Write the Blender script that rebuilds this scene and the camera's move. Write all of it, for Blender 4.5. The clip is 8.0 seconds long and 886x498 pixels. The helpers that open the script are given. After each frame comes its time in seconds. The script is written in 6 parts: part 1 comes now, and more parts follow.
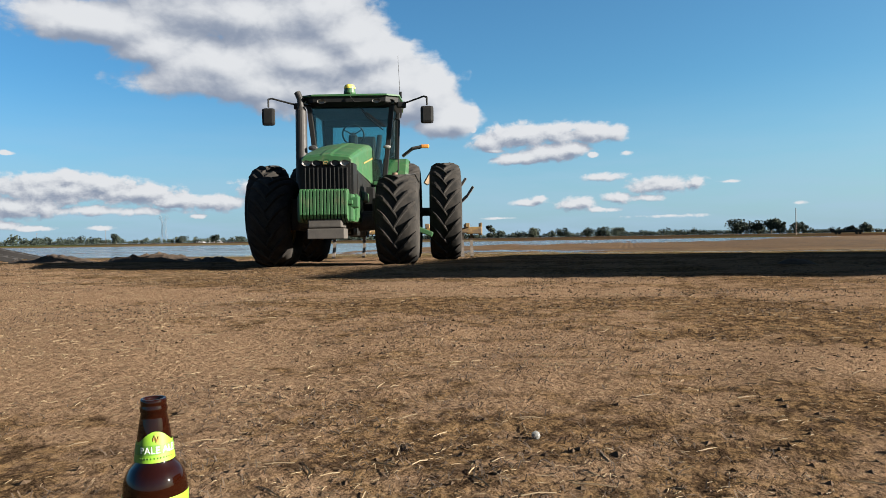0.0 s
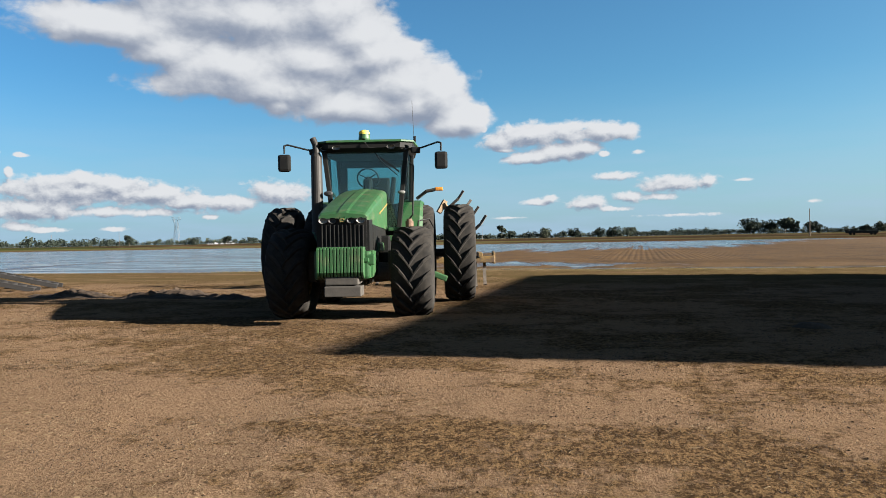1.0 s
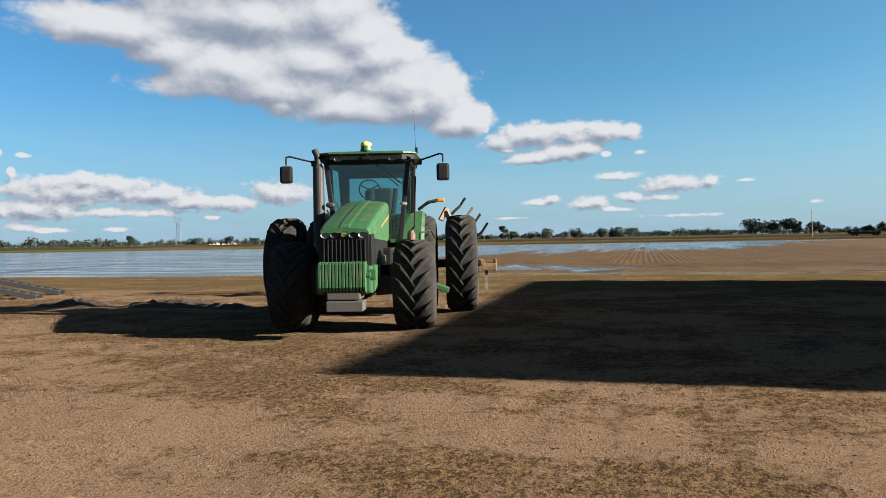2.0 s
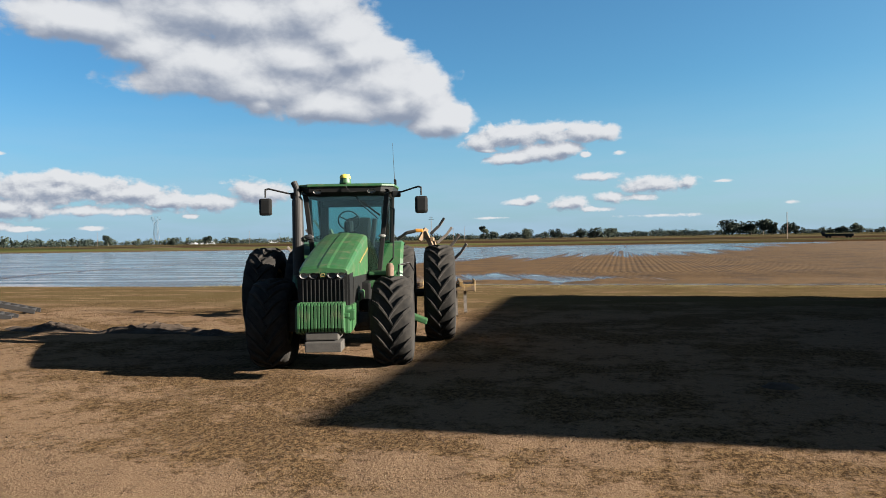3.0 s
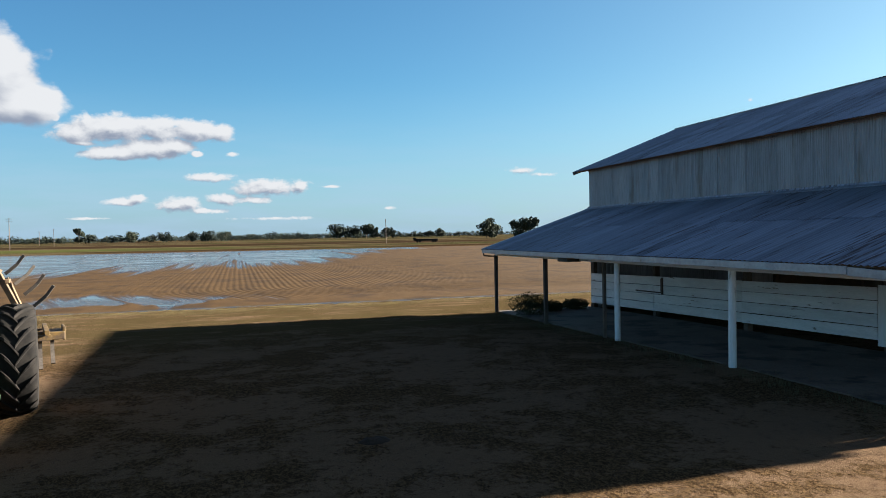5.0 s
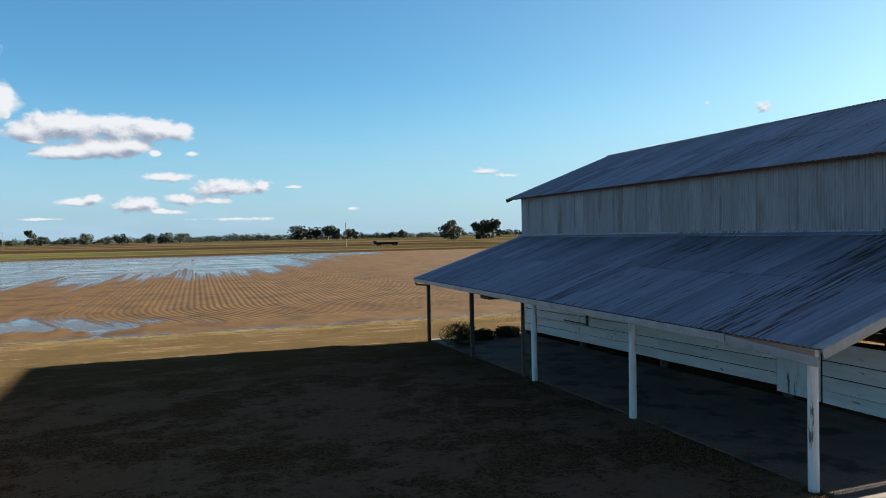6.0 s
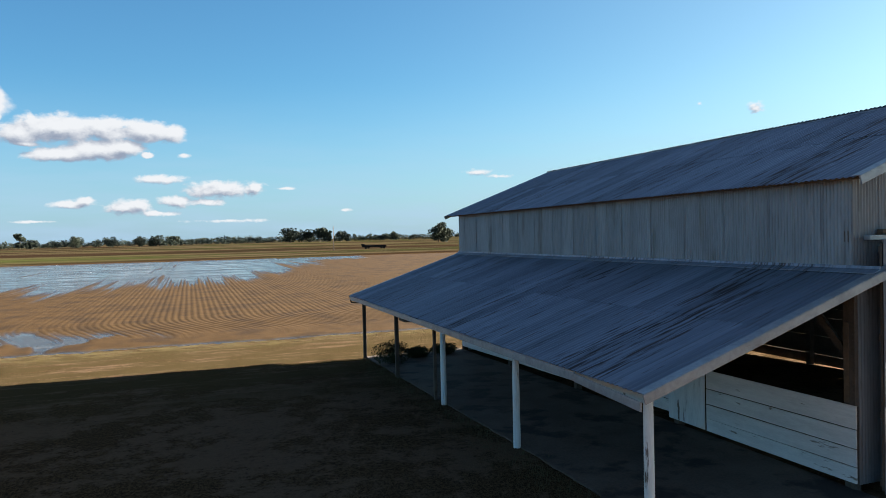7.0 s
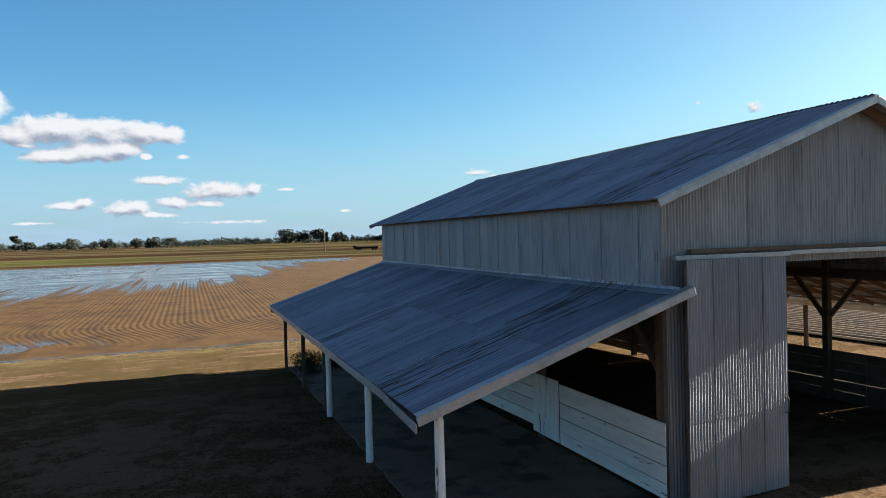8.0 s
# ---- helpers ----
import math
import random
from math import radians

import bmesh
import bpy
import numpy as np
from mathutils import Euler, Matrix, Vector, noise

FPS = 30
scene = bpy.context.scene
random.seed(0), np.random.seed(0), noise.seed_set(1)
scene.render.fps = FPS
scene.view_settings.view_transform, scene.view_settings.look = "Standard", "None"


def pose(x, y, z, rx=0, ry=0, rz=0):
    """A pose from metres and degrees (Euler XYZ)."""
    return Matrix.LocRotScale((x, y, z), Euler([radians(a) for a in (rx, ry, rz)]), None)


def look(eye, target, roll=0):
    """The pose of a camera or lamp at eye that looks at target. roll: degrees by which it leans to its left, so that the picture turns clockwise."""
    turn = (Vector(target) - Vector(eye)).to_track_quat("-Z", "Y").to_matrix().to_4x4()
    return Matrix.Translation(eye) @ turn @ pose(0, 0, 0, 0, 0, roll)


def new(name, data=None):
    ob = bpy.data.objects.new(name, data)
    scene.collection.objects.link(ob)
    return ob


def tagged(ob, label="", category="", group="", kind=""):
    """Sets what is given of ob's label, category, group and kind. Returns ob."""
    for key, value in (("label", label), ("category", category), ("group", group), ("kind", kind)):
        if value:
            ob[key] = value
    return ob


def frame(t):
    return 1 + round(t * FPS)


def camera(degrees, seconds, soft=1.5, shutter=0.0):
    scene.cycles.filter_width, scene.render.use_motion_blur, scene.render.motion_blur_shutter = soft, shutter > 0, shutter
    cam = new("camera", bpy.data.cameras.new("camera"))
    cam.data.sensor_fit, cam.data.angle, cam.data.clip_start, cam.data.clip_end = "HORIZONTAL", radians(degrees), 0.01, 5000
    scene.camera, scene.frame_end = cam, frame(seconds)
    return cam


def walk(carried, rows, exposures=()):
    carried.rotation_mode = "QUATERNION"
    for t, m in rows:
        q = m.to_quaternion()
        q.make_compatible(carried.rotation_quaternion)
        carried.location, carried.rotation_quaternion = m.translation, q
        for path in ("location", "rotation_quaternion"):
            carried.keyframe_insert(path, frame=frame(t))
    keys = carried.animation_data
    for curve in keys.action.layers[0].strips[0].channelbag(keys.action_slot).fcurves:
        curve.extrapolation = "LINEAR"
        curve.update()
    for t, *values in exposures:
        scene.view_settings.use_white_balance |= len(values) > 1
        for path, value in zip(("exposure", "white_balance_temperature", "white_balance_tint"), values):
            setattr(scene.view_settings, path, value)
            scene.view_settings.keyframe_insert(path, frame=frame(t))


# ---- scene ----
cam = camera(64.6, 8.0, soft=0.8)
PATH = [
    (0, (-0.278, 0.137, 0.404), (-0.793, 2.07, 0.376), -0.9),
    (0.5, (-0.326, 0.099, 0.911), (-0.862, 2.026, 0.883), -1.2),
    (1, (-0.301, 0.036, 1.255), (-0.846, 1.96, 1.227), -1.1),
    (1.5, (-0.303, 0.049, 1.285), (-0.855, 1.971, 1.258), -1.1),
    (3, (-0.208, -0.09, 2.092), (-0.704, 1.847, 2.063), -1.0),
    (3.5, (-0.121, -0.196, 2.293), (-0.412, 1.783, 2.262), -0.9),
    (4, (-0.132, -0.192, 2.499), (-0.103, 1.808, 2.466), -0.8),
    (4.5, (-0.172, -0.16, 2.698), (0.205, 1.803, 2.662), -0.8),
    (4.7, (-0.185, -0.153, 2.817), (0.31, 1.785, 2.779), -0.8),
    (5.8, (0.874, -0.46, 4.054), (1.501, 1.439, 4.012), -1.1),
    (6, (1.204, -0.592, 4.274), (1.868, 1.294, 4.233), -1.1),
    (6.5, (2.225, -1.049, 4.703), (2.907, 0.831, 4.663), -1.2),
    (7, (3.542, -1.564, 4.933), (4.223, 0.316, 4.895), -1.3),
    (7.5, (5.024, -2.152, 5.129), (5.706, -0.273, 5.093), -1.4),
    (8, (6.698, -2.956, 5.247), (7.381, -1.077, 5.21), -1.5),
]
EXPOSURE = [(0, 2.54), (3.5, 2.54), (4.5, 2.62), (6.5, 2.74), (8, 2.76)]      # the camera opens up as it turns to the shaded barn
walk(cam, [(t, look(eye, target, roll)) for t, eye, target, roll in PATH], EXPOSURE)

# ---- world, sun, exposure ----
SUN_EL, SUN_AZ = 18.4, 89.4          # degrees; azimuth clockwise from +y


def sky_world():
    w = bpy.data.worlds.new("sky")
    scene.world = w
    w.use_nodes = True
    nt = w.node_tree
    nt.nodes.clear()
    N = lambda kind, **k: make_node(nt, kind, **k)
    out, bg = N("ShaderNodeOutputWorld"), N("ShaderNodeBackground")
    sky = N("ShaderNodeTexSky")
    sky.sky_type, sky.sun_disc = "NISHITA", False
    sky.sun_elevation, sky.sun_rotation = radians(SUN_EL), radians(SUN_AZ)
    sky.altitude, sky.air_density, sky.dust_density, sky.ozone_density = 20, 1.0, 0.9, 2.0
    co = N("ShaderNodeTexCoord")
    sep = N("ShaderNodeSeparateXYZ")
    nt.links.new(co.outputs["Generated"], sep.inputs[0])
    az = math_node(nt, "MULTIPLY", math_node(nt, "ARCTAN2", sep.outputs[0], sep.outputs[1]), 57.2958)
    el = math_node(nt, "MULTIPLY", math_node(nt, "ARCSINE", sep.outputs[2]), 57.2958)
    comb = N("ShaderNodeCombineXYZ")
    nt.links.new(az, comb.inputs[0]), nt.links.new(el, comb.inputs[1])

    def body(bank, size, shift):
        """How deep a direction lies in a cloud bank: rounded masses broken up by billows at several sizes."""
        at = vec_node(nt, "ADD", comb.outputs[0], shift)
        mass = None
        for a, e, wd, ht, thick in bank:
            d = vec_node(nt, "MULTIPLY", vec_node(nt, "SUBTRACT", at, (a, e, 0.0)), (1 / wd, 1 / ht, 0.0))
            ln = N("ShaderNodeVectorMath")
            ln.operation = "LENGTH"
            nt.links.new(d, ln.inputs[0])
            f = math_node(nt, "SUBTRACT", 1.0 + (thick - 1.0) * 0.7, ln.outputs["Value"])
            if mass is None:
                mass = f
            else:
                n = N("ShaderNodeMath")
                n.operation = "SMOOTH_MAX"
                feed(nt, mass, n.inputs[0]), feed(nt, f, n.inputs[1])
                n.inputs[2].default_value = 0.35
                mass = n.outputs[0]
        warp = N("ShaderNodeTexNoise")
        warp.noise_dimensions = "2D"
        warp.inputs["Scale"].default_value, warp.inputs["Detail"].default_value = size * 0.9, 3
        nt.links.new(at, warp.inputs["Vector"])
        bent = vec_node(nt, "ADD", at, vec_node(nt, "MULTIPLY", vec_node(nt, "SUBTRACT", warp.outputs["Color"], (0.5, 0.5, 0.5)), (1.6 / size, 0.9 / size, 0.0)))
        cell = N("ShaderNodeTexVoronoi")
        cell.voronoi_dimensions, cell.feature = "2D", "F1"
        cell.inputs["Scale"].default_value = size
        cell.inputs["Detail"].default_value, cell.inputs["Roughness"].default_value, cell.inputs["Lacunarity"].default_value = 2.0, 0.5, 2.3
        nt.links.new(vec_node(nt, "MULTIPLY", bent, (0.8, 1.2, 0.0)), cell.inputs["Vector"])
        wisp = N("ShaderNodeTexNoise")
        wisp.noise_dimensions = "2D"
        wisp.inputs["Scale"].default_value, wisp.inputs["Detail"].default_value, wisp.inputs["Roughness"].default_value = size * 1.4, 7, 0.62
        nt.links.new(vec_node(nt, "MULTIPLY", at, (0.7, 1.3, 0.0)), wisp.inputs["Vector"])
        lumps = math_node(nt, "ADD", math_node(nt, "MULTIPLY", math_node(nt, "SUBTRACT", 0.38, cell.outputs["Distance"]), 0.42), math_node(nt, "MULTIPLY", math_node(nt, "SUBTRACT", wisp.outputs["Fac"], 0.5), 0.85))
        return math_node(nt, "ADD", mass, lumps)

    def blend(f, a, c):
        n = N("ShaderNodeMix")
        n.data_type = "RGBA"
        feed(nt, f, n.inputs["Factor"]), feed(nt, a, n.inputs[6]), feed(nt, c, n.inputs[7])
        return n.outputs[2]

    def lay_clouds(behind):
        """Lays the cloud banks over the sky from back to front: bright where a mass thins out towards the sun and the zenith, grey below."""
        for bank, size, soft, full, contrast in CLOUDS:
            here, sunward = body(bank, size, (0.0, 0.0, 0.0)), body(bank, size, (0.22 / size, 0.36 / size, 0.0))
            alpha = range_node(nt, here, -full, soft - full, 0, 1)
            lit = range_node(nt, math_node(nt, "SUBTRACT", here, sunward), -0.50 * contrast, 0.40 * contrast, 0, 1)
            behind = blend(alpha, behind, blend(lit, CLOUD_DARK, CLOUD_LIGHT))
        return behind

    # thin milky layer low over the horizon
    haze = range_node(nt, el, -1.0, 13.0, 0.85, 0.0)
    veil = N("ShaderNodeTexNoise")
    veil.inputs["Scale"].default_value, veil.inputs["Detail"].default_value = 0.5, 5
    nt.links.new(vec_node(nt, "MULTIPLY", comb.outputs[0], (0.25, 1.6, 1)), veil.inputs["Vector"])
    haze = math_node(nt, "MULTIPLY", haze, range_node(nt, veil.outputs["Fac"], 0.3, 0.7, 0.75, 1.0))
    gain = N("ShaderNodeMix")
    gain.data_type, gain.blend_type = "RGBA", "MULTIPLY"
    gain.inputs["Factor"].default_value = 1.0
    nt.links.new(sky.outputs[0], gain.inputs[6])
    low = blend(range_node(nt, az, 5.0, 50.0, 0, 1), blend(range_node(nt, az, -50.0, 10.0, 0, 1), (*SKY_FAR_SIDE, 1), (*SKY_AHEAD, 1)), (*SKY_SUN_SIDE, 1))
    nt.links.new(blend(range_node(nt, el, 24.0, 40.0, 0, 1), low, (*SKY_HIGH, 1)), gain.inputs[7])
    m1 = N("ShaderNodeMix")
    m1.data_type = "RGBA"
    nt.links.new(haze, m1.inputs["Factor"]), nt.links.new(gain.outputs[2], m1.inputs[6])
    m1.inputs[7].default_value = HAZE
    nt.links.new(lay_clouds(m1.outputs[2]), bg.inputs["Color"])
    bg.inputs["Strength"].default_value = SKY_STRENGTH
    nt.links.new(bg.outputs[0], out.inputs[0])


def make_node(nt, kind, **k):
    n = nt.nodes.new(kind)
    return n


def feed(nt, value, socket):
    if isinstance(value, (int, float, tuple)):
        socket.default_value = value
    else:
        nt.links.new(value, socket)


def math_node(nt, op, a, b=0.0):
    n = nt.nodes.new("ShaderNodeMath")
    n.operation = op
    feed(nt, a, n.inputs[0]), feed(nt, b, n.inputs[1])
    return n.outputs[0]


def vec_node(nt, op, a, b):
    n = nt.nodes.new("ShaderNodeVectorMath")
    n.operation = op
    feed(nt, a, n.inputs[0]), feed(nt, b, n.inputs[1])
    return n.outputs[0]


def range_node(nt, v, a, b, c, d, smooth=True):
    n = nt.nodes.new("ShaderNodeMapRange")
    n.interpolation_type = "SMOOTHSTEP" if smooth else "LINEAR"
    feed(nt, v, n.inputs[0])
    for i, x in enumerate((a, b, c, d)):
        n.inputs[1 + i].default_value = x
    return n.outputs[0]


# clouds, back to front: degrees across from +y, degrees up, half width, half height, thickness
GREAT_BANK = [(-33.2, 20.49, 10.55, 2.92, 1.0), (-39.9, 15.97, 6.75, 1.49, 0.9), (-43.7, 15.42, 2.14, 1.19, 0.55), (-30.7, 17.60, 8.41, 2.10, 1.0), (-24.9, 18.05, 3.63, 2.14, 1.0),
    (-22.2, 16.23, 3.16, 1.62, 1.0), (-37.3, 14.56, 3.58, 1.26, 0.85), (-31.9, 13.60, 5.4, 1.76, 1.0), (-26.1, 14.47, 6.27, 1.93, 1.0), (-21.2, 14.88, 3.01, 1.49, 1),
    (-33.1, 12.28, 5.03, 1.18, 0.9), (-29.0, 12.27, 6.18, 1.45, 1.0), (-18.8, 12.59, 4.36, 1.84, 1), (-16.0, 12.34, 2.08, 1.70, 1), (-22.1, 10.88, 5.35, 1.30, 1.0),
    (-17.4, 11.02, 3.69, 1.31, 1), (-14.4, 9.62, 2.14, 1.32, 1), (-13.1, 9.80, 1.0, 0.94, 1), (-28.7, 10.72, 1.03, 0.55, 0.7)]
LOW_BANK = [(-48.3, 6.62, 0.34, 0.34, 0.8), (-46.8, 6.44, 0.65, 0.22, 0.5), (-47.5, 5.19, 0.32, 0.48, 0.8), (-40.6, 2.45, 9.82, 0.47, 0.45), (-43.6, 3.98, 5.83, 1.12, 1),
    (-43.0, 4.75, 1.9, 0.67, 1), (-40.9, 4.42, 1.97, 0.81, 1), (-38.0, 3.79, 2.8, 0.88, 1), (-35.7, 3.25, 2.12, 0.66, 1), (-32.9, 3.13, 2.34, 0.61, 1),
    (-28.9, 3.98, 2.42, 0.99, 1), (-46.0, 2.74, 2.46, 0.88, 1), (-44.4, 2.58, 0.73, 0.62, 1), (-48.0, 2.54, 0.58, 0.48, 1), (-41.5, 2.48, 1.55, 0.52, 0.9),
    (-46.9, 1.43, 1.05, 0.41, 0.8), (-45.1, 1.19, 1.57, 0.25, 0.6), (-40.8, 1.19, 1.26, 0.26, 0.5), (-34.1, 2.07, 0.92, 0.25, 0.5)]
MID_BANK = [(-11.1, 7.81, 1.68, 0.78, 1), (-8.4, 8.28, 2.85, 0.99, 1), (-5.6, 8.29, 2.23, 0.92, 1), (-2.8, 8.25, 1.86, 0.79, 1), (-0.9, 8.18, 1.0, 0.61, 1),
    (-10.7, 7.07, 1.01, 0.23, 0.7), (-8.2, 6.41, 2.75, 0.48, 1), (-6.0, 6.84, 2.72, 0.78, 1), (-4.4, 7.04, 1.56, 0.59, 1), (-2.8, 6.51, 0.46, 0.30, 0.9),
    (-12.3, 8.80, 0.34, 0.40, 0.6)]
SMALL_BANK = [(-0.1, 6.56, 0.8, 0.26, 0.4), (-1.9, 4.73, 2.04, 0.43, 0.75), (-8.0, 2.86, 1.86, 0.37, 0.75), (-7.0, 3.10, 0.82, 0.37, 0.8), (2.4, 3.97, 3.19, 0.68, 0.95),
    (5.0, 4.11, 0.62, 0.45, 0.95), (-0.9, 3.05, 1.27, 0.52, 0.9), (1.2, 2.98, 1.9, 0.34, 0.7), (-4.2, 2.60, 1.67, 0.60, 0.9), (-3.4, 2.81, 0.92, 0.55, 0.9),
    (-2.2, 2.17, 1.96, 0.30, 0.6), (7.3, 4.03, 1.2, 0.18, 0.45), (-10.2, 1.63, 1.95, 0.17, 0.35), (12.0, 2.25, 0.88, 0.22, 0.4), (2.9, 1.55, 5.63, 0.27, 0.25)]
SPECKS = [(44.1, 8.95, 0.69, 0.49, 0.85), (22.9, 5.07, 1.56, 0.36, 0.7), (40.2, 9.55, 0.29, 0.25, 0.4), (24.7, 4.73, 1.83, 0.27, 0.4)]
CLOUDS = ((SPECKS, 1.5, 0.8, 0.30, 1.5), (SMALL_BANK, 0.9, 0.65, 0.36, 1.5), (LOW_BANK, 0.75, 0.5, 0.38, 1.5), (MID_BANK, 0.6, 0.5, 0.38, 1.5), (GREAT_BANK, 0.26, 0.44, 0.58, 1.7))
SKY_STRENGTH = 0.0172
SKY_FAR_SIDE, SKY_AHEAD, SKY_SUN_SIDE = (0.54, 1.12, 1.48), (0.77, 1.42, 1.70), (1.02, 1.40, 1.48)
SKY_HIGH = (0.98, 0.98, 1.08)
CLOUD_DARK, CLOUD_LIGHT, HAZE = (2.7, 3.2, 4.2, 1), (7.6, 7.8, 8.1, 1), (4.0, 5.7, 7.6, 1)
sky_world()

sun_data = bpy.data.lights.new("sun", "SUN")
sun_data.energy, sun_data.angle, sun_data.color = 5.0, radians(0.53), (1.0, 0.93, 0.83)
sun = new("sun", sun_data)
sun.rotation_euler = (radians(90 - SUN_EL), 0, radians(180 - SUN_AZ))

# ---- materials ----
def mat(name, c1, c2=None, scale=4.0, rough=0.7, metal=0.0, bump=0.15, fine=30.0, stretch=(1, 1, 1), coords="Object", vary=0.0, spec=0.5,
        c3=None, c3_scale=1.5, c3_from=0.55, c3_to=0.7, rough2=None, dist=0.02, trans=0.0, ior=1.45, rust_bands=(), tin=0.0, lap=(0.06, 0.05, 0.045), ribs=9):
    """Two-scale mottled surface: c1 to c2 by noise, c3 as stains with a shape of their own."""
    m = bpy.data.materials.new(name)
    m.use_nodes = True
    nt = m.node_tree
    b = nt.nodes["Principled BSDF"]
    c2 = c2 or tuple(x * 0.75 for x in c1)
    if coords == "World":
        src = nt.nodes.new("ShaderNodeNewGeometry").outputs["Position"]
    else:
        src = nt.nodes.new("ShaderNodeTexCoord").outputs["Object"]
    p = vec_node(nt, "MULTIPLY", src, tuple(float(s) for s in stretch))
    if vary:
        info = nt.nodes.new("ShaderNodeObjectInfo")
        shift = nt.nodes.new("ShaderNodeCombineXYZ")
        off = math_node(nt, "MULTIPLY", info.outputs["Random"], 37.0)
        nt.links.new(off, shift.inputs[0]), nt.links.new(off, shift.inputs[2])
        if not tin:
            p = vec_node(nt, "ADD", p, shift.outputs[0])

    def noise_tex(s, detail=6):
        n = nt.nodes.new("ShaderNodeTexNoise")
        n.inputs["Scale"].default_value, n.inputs["Detail"].default_value = s, detail
        n.inputs["Roughness"].default_value = 0.6
        nt.links.new(p, n.inputs["Vector"])
        return n.outputs["Fac"]

    def mix(f, a, c):
        n = nt.nodes.new("ShaderNodeMix")
        n.data_type = "RGBA"
        feed(nt, f, n.inputs["Factor"]), feed(nt, a, n.inputs[6]), feed(nt, c, n.inputs[7])
        return n.outputs[2]
    big, small = noise_tex(scale), noise_tex(fine)
    f = math_node(nt, "ADD", math_node(nt, "MULTIPLY", big, 0.65), math_node(nt, "MULTIPLY", small, 0.35))
    col = mix(range_node(nt, f, 0.32, 0.68, 0, 1), (*c1, 1), (*c2, 1))
    if c3:
        stain = range_node(nt, noise_tex(c3_scale, 8), c3_from, c3_to, 0, 1)
        col = mix(stain, col, (*c3, 1))
    if rust_bands:
        # whole bays that rust harder than the rest
        sy = nt.nodes.new("ShaderNodeSeparateXYZ")
        nt.links.new(nt.nodes.new("ShaderNodeNewGeometry").outputs["Position"], sy.inputs[0])
        amount = None
        for centre, half, most in rust_bands:
            away = math_node(nt, "ABSOLUTE", math_node(nt, "SUBTRACT", sy.outputs[1], centre))
            band = range_node(nt, away, half * 0.4, half, most, 0)
            amount = band if amount is None else math_node(nt, "MAXIMUM", amount, band)
        streak = math_node(nt, "ADD", noise_tex(9.0, 9), amount)
        col = mix(range_node(nt, streak, 0.62, 0.72, 0, 0.9), col, (0.060, 0.036, 0.028, 1))
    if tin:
        # broken darker lines in the valleys and along one side lap of a sheet
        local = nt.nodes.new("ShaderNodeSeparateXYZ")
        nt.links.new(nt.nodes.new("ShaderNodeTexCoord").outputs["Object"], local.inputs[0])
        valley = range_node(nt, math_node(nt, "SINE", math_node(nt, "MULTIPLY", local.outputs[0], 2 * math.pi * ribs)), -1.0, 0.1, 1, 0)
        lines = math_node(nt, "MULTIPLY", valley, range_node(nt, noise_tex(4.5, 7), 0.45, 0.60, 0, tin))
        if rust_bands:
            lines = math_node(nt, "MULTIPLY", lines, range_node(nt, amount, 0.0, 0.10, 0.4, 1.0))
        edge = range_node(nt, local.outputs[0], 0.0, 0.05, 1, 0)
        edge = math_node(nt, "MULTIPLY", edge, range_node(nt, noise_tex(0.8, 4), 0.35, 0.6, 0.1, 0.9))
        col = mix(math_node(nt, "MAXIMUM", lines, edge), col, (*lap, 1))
    if vary:
        g = range_node(nt, info.outputs["Random"], 0, 1, 1 - vary, 1 + vary, False)
        hs = nt.nodes.new("ShaderNodeHueSaturation")
        nt.links.new(g, hs.inputs["Value"]), nt.links.new(col, hs.inputs["Color"])
        col = hs.outputs[0]
    nt.links.new(col, b.inputs["Base Color"])
    r2 = rough if rough2 is None else rough2
    nt.links.new(range_node(nt, small, 0.3, 0.7, rough, r2 if rough2 is not None else min(1, rough + 0.12), False), b.inputs["Roughness"])
    b.inputs["Metallic"].default_value = metal
    b.inputs["Specular IOR Level"].default_value = spec
    b.inputs["IOR"].default_value = ior
    if trans:
        b.inputs["Transmission Weight"].default_value = trans
    if bump:
        bp = nt.nodes.new("ShaderNodeBump")
        bp.inputs["Strength"].default_value, bp.inputs["Distance"].default_value = bump, dist
        nt.links.new(f, bp.inputs["Height"]), nt.links.new(bp.outputs[0], b.inputs["Normal"])
    return m


def glass_mat(name, tint, gloss=0.08):
    """A clear sheet: tinted, with a faint mirror."""
    m = bpy.data.materials.new(name)
    m.use_nodes = True
    nt = m.node_tree
    nt.nodes.clear()
    out, tr, gl, mx = (nt.nodes.new("ShaderNode" + k) for k in ("OutputMaterial", "BsdfTransparent", "BsdfGlossy", "MixShader"))
    tr.inputs[0].default_value = (*tint, 1)
    gl.inputs["Roughness"].default_value = 0.02
    mx.inputs[0].default_value = gloss
    nt.links.new(tr.outputs[0], mx.inputs[1]), nt.links.new(gl.outputs[0], mx.inputs[2]), nt.links.new(mx.outputs[0], out.inputs[0])
    return m


# places on the yard: x, y, half width, half depth, more (+) or less (-) dead grass
YARD_PATCHES = ((-2.2, 2.3, 1.1, 0.9, -0.08), (-4.2, 4.9, 1.6, 1.0, -0.08), (-0.7, 5.1, 0.9, 0.5, -0.06), (0.3, 2.5, 0.8, 0.5, -0.05), (-2.2, 6.0, 1.0, 0.5, -0.06),
                (-1.6, 4.1, 1.0, 0.8, 0.06), (-3.4, 6.9, 1.8, 0.7, 0.05), (-0.4, 1.4, 0.6, 0.5, 0.05), (0.8, 3.8, 1.0, 0.8, 0.05), (-7.5, 9.6, 2.4, 1.0, 0.05))


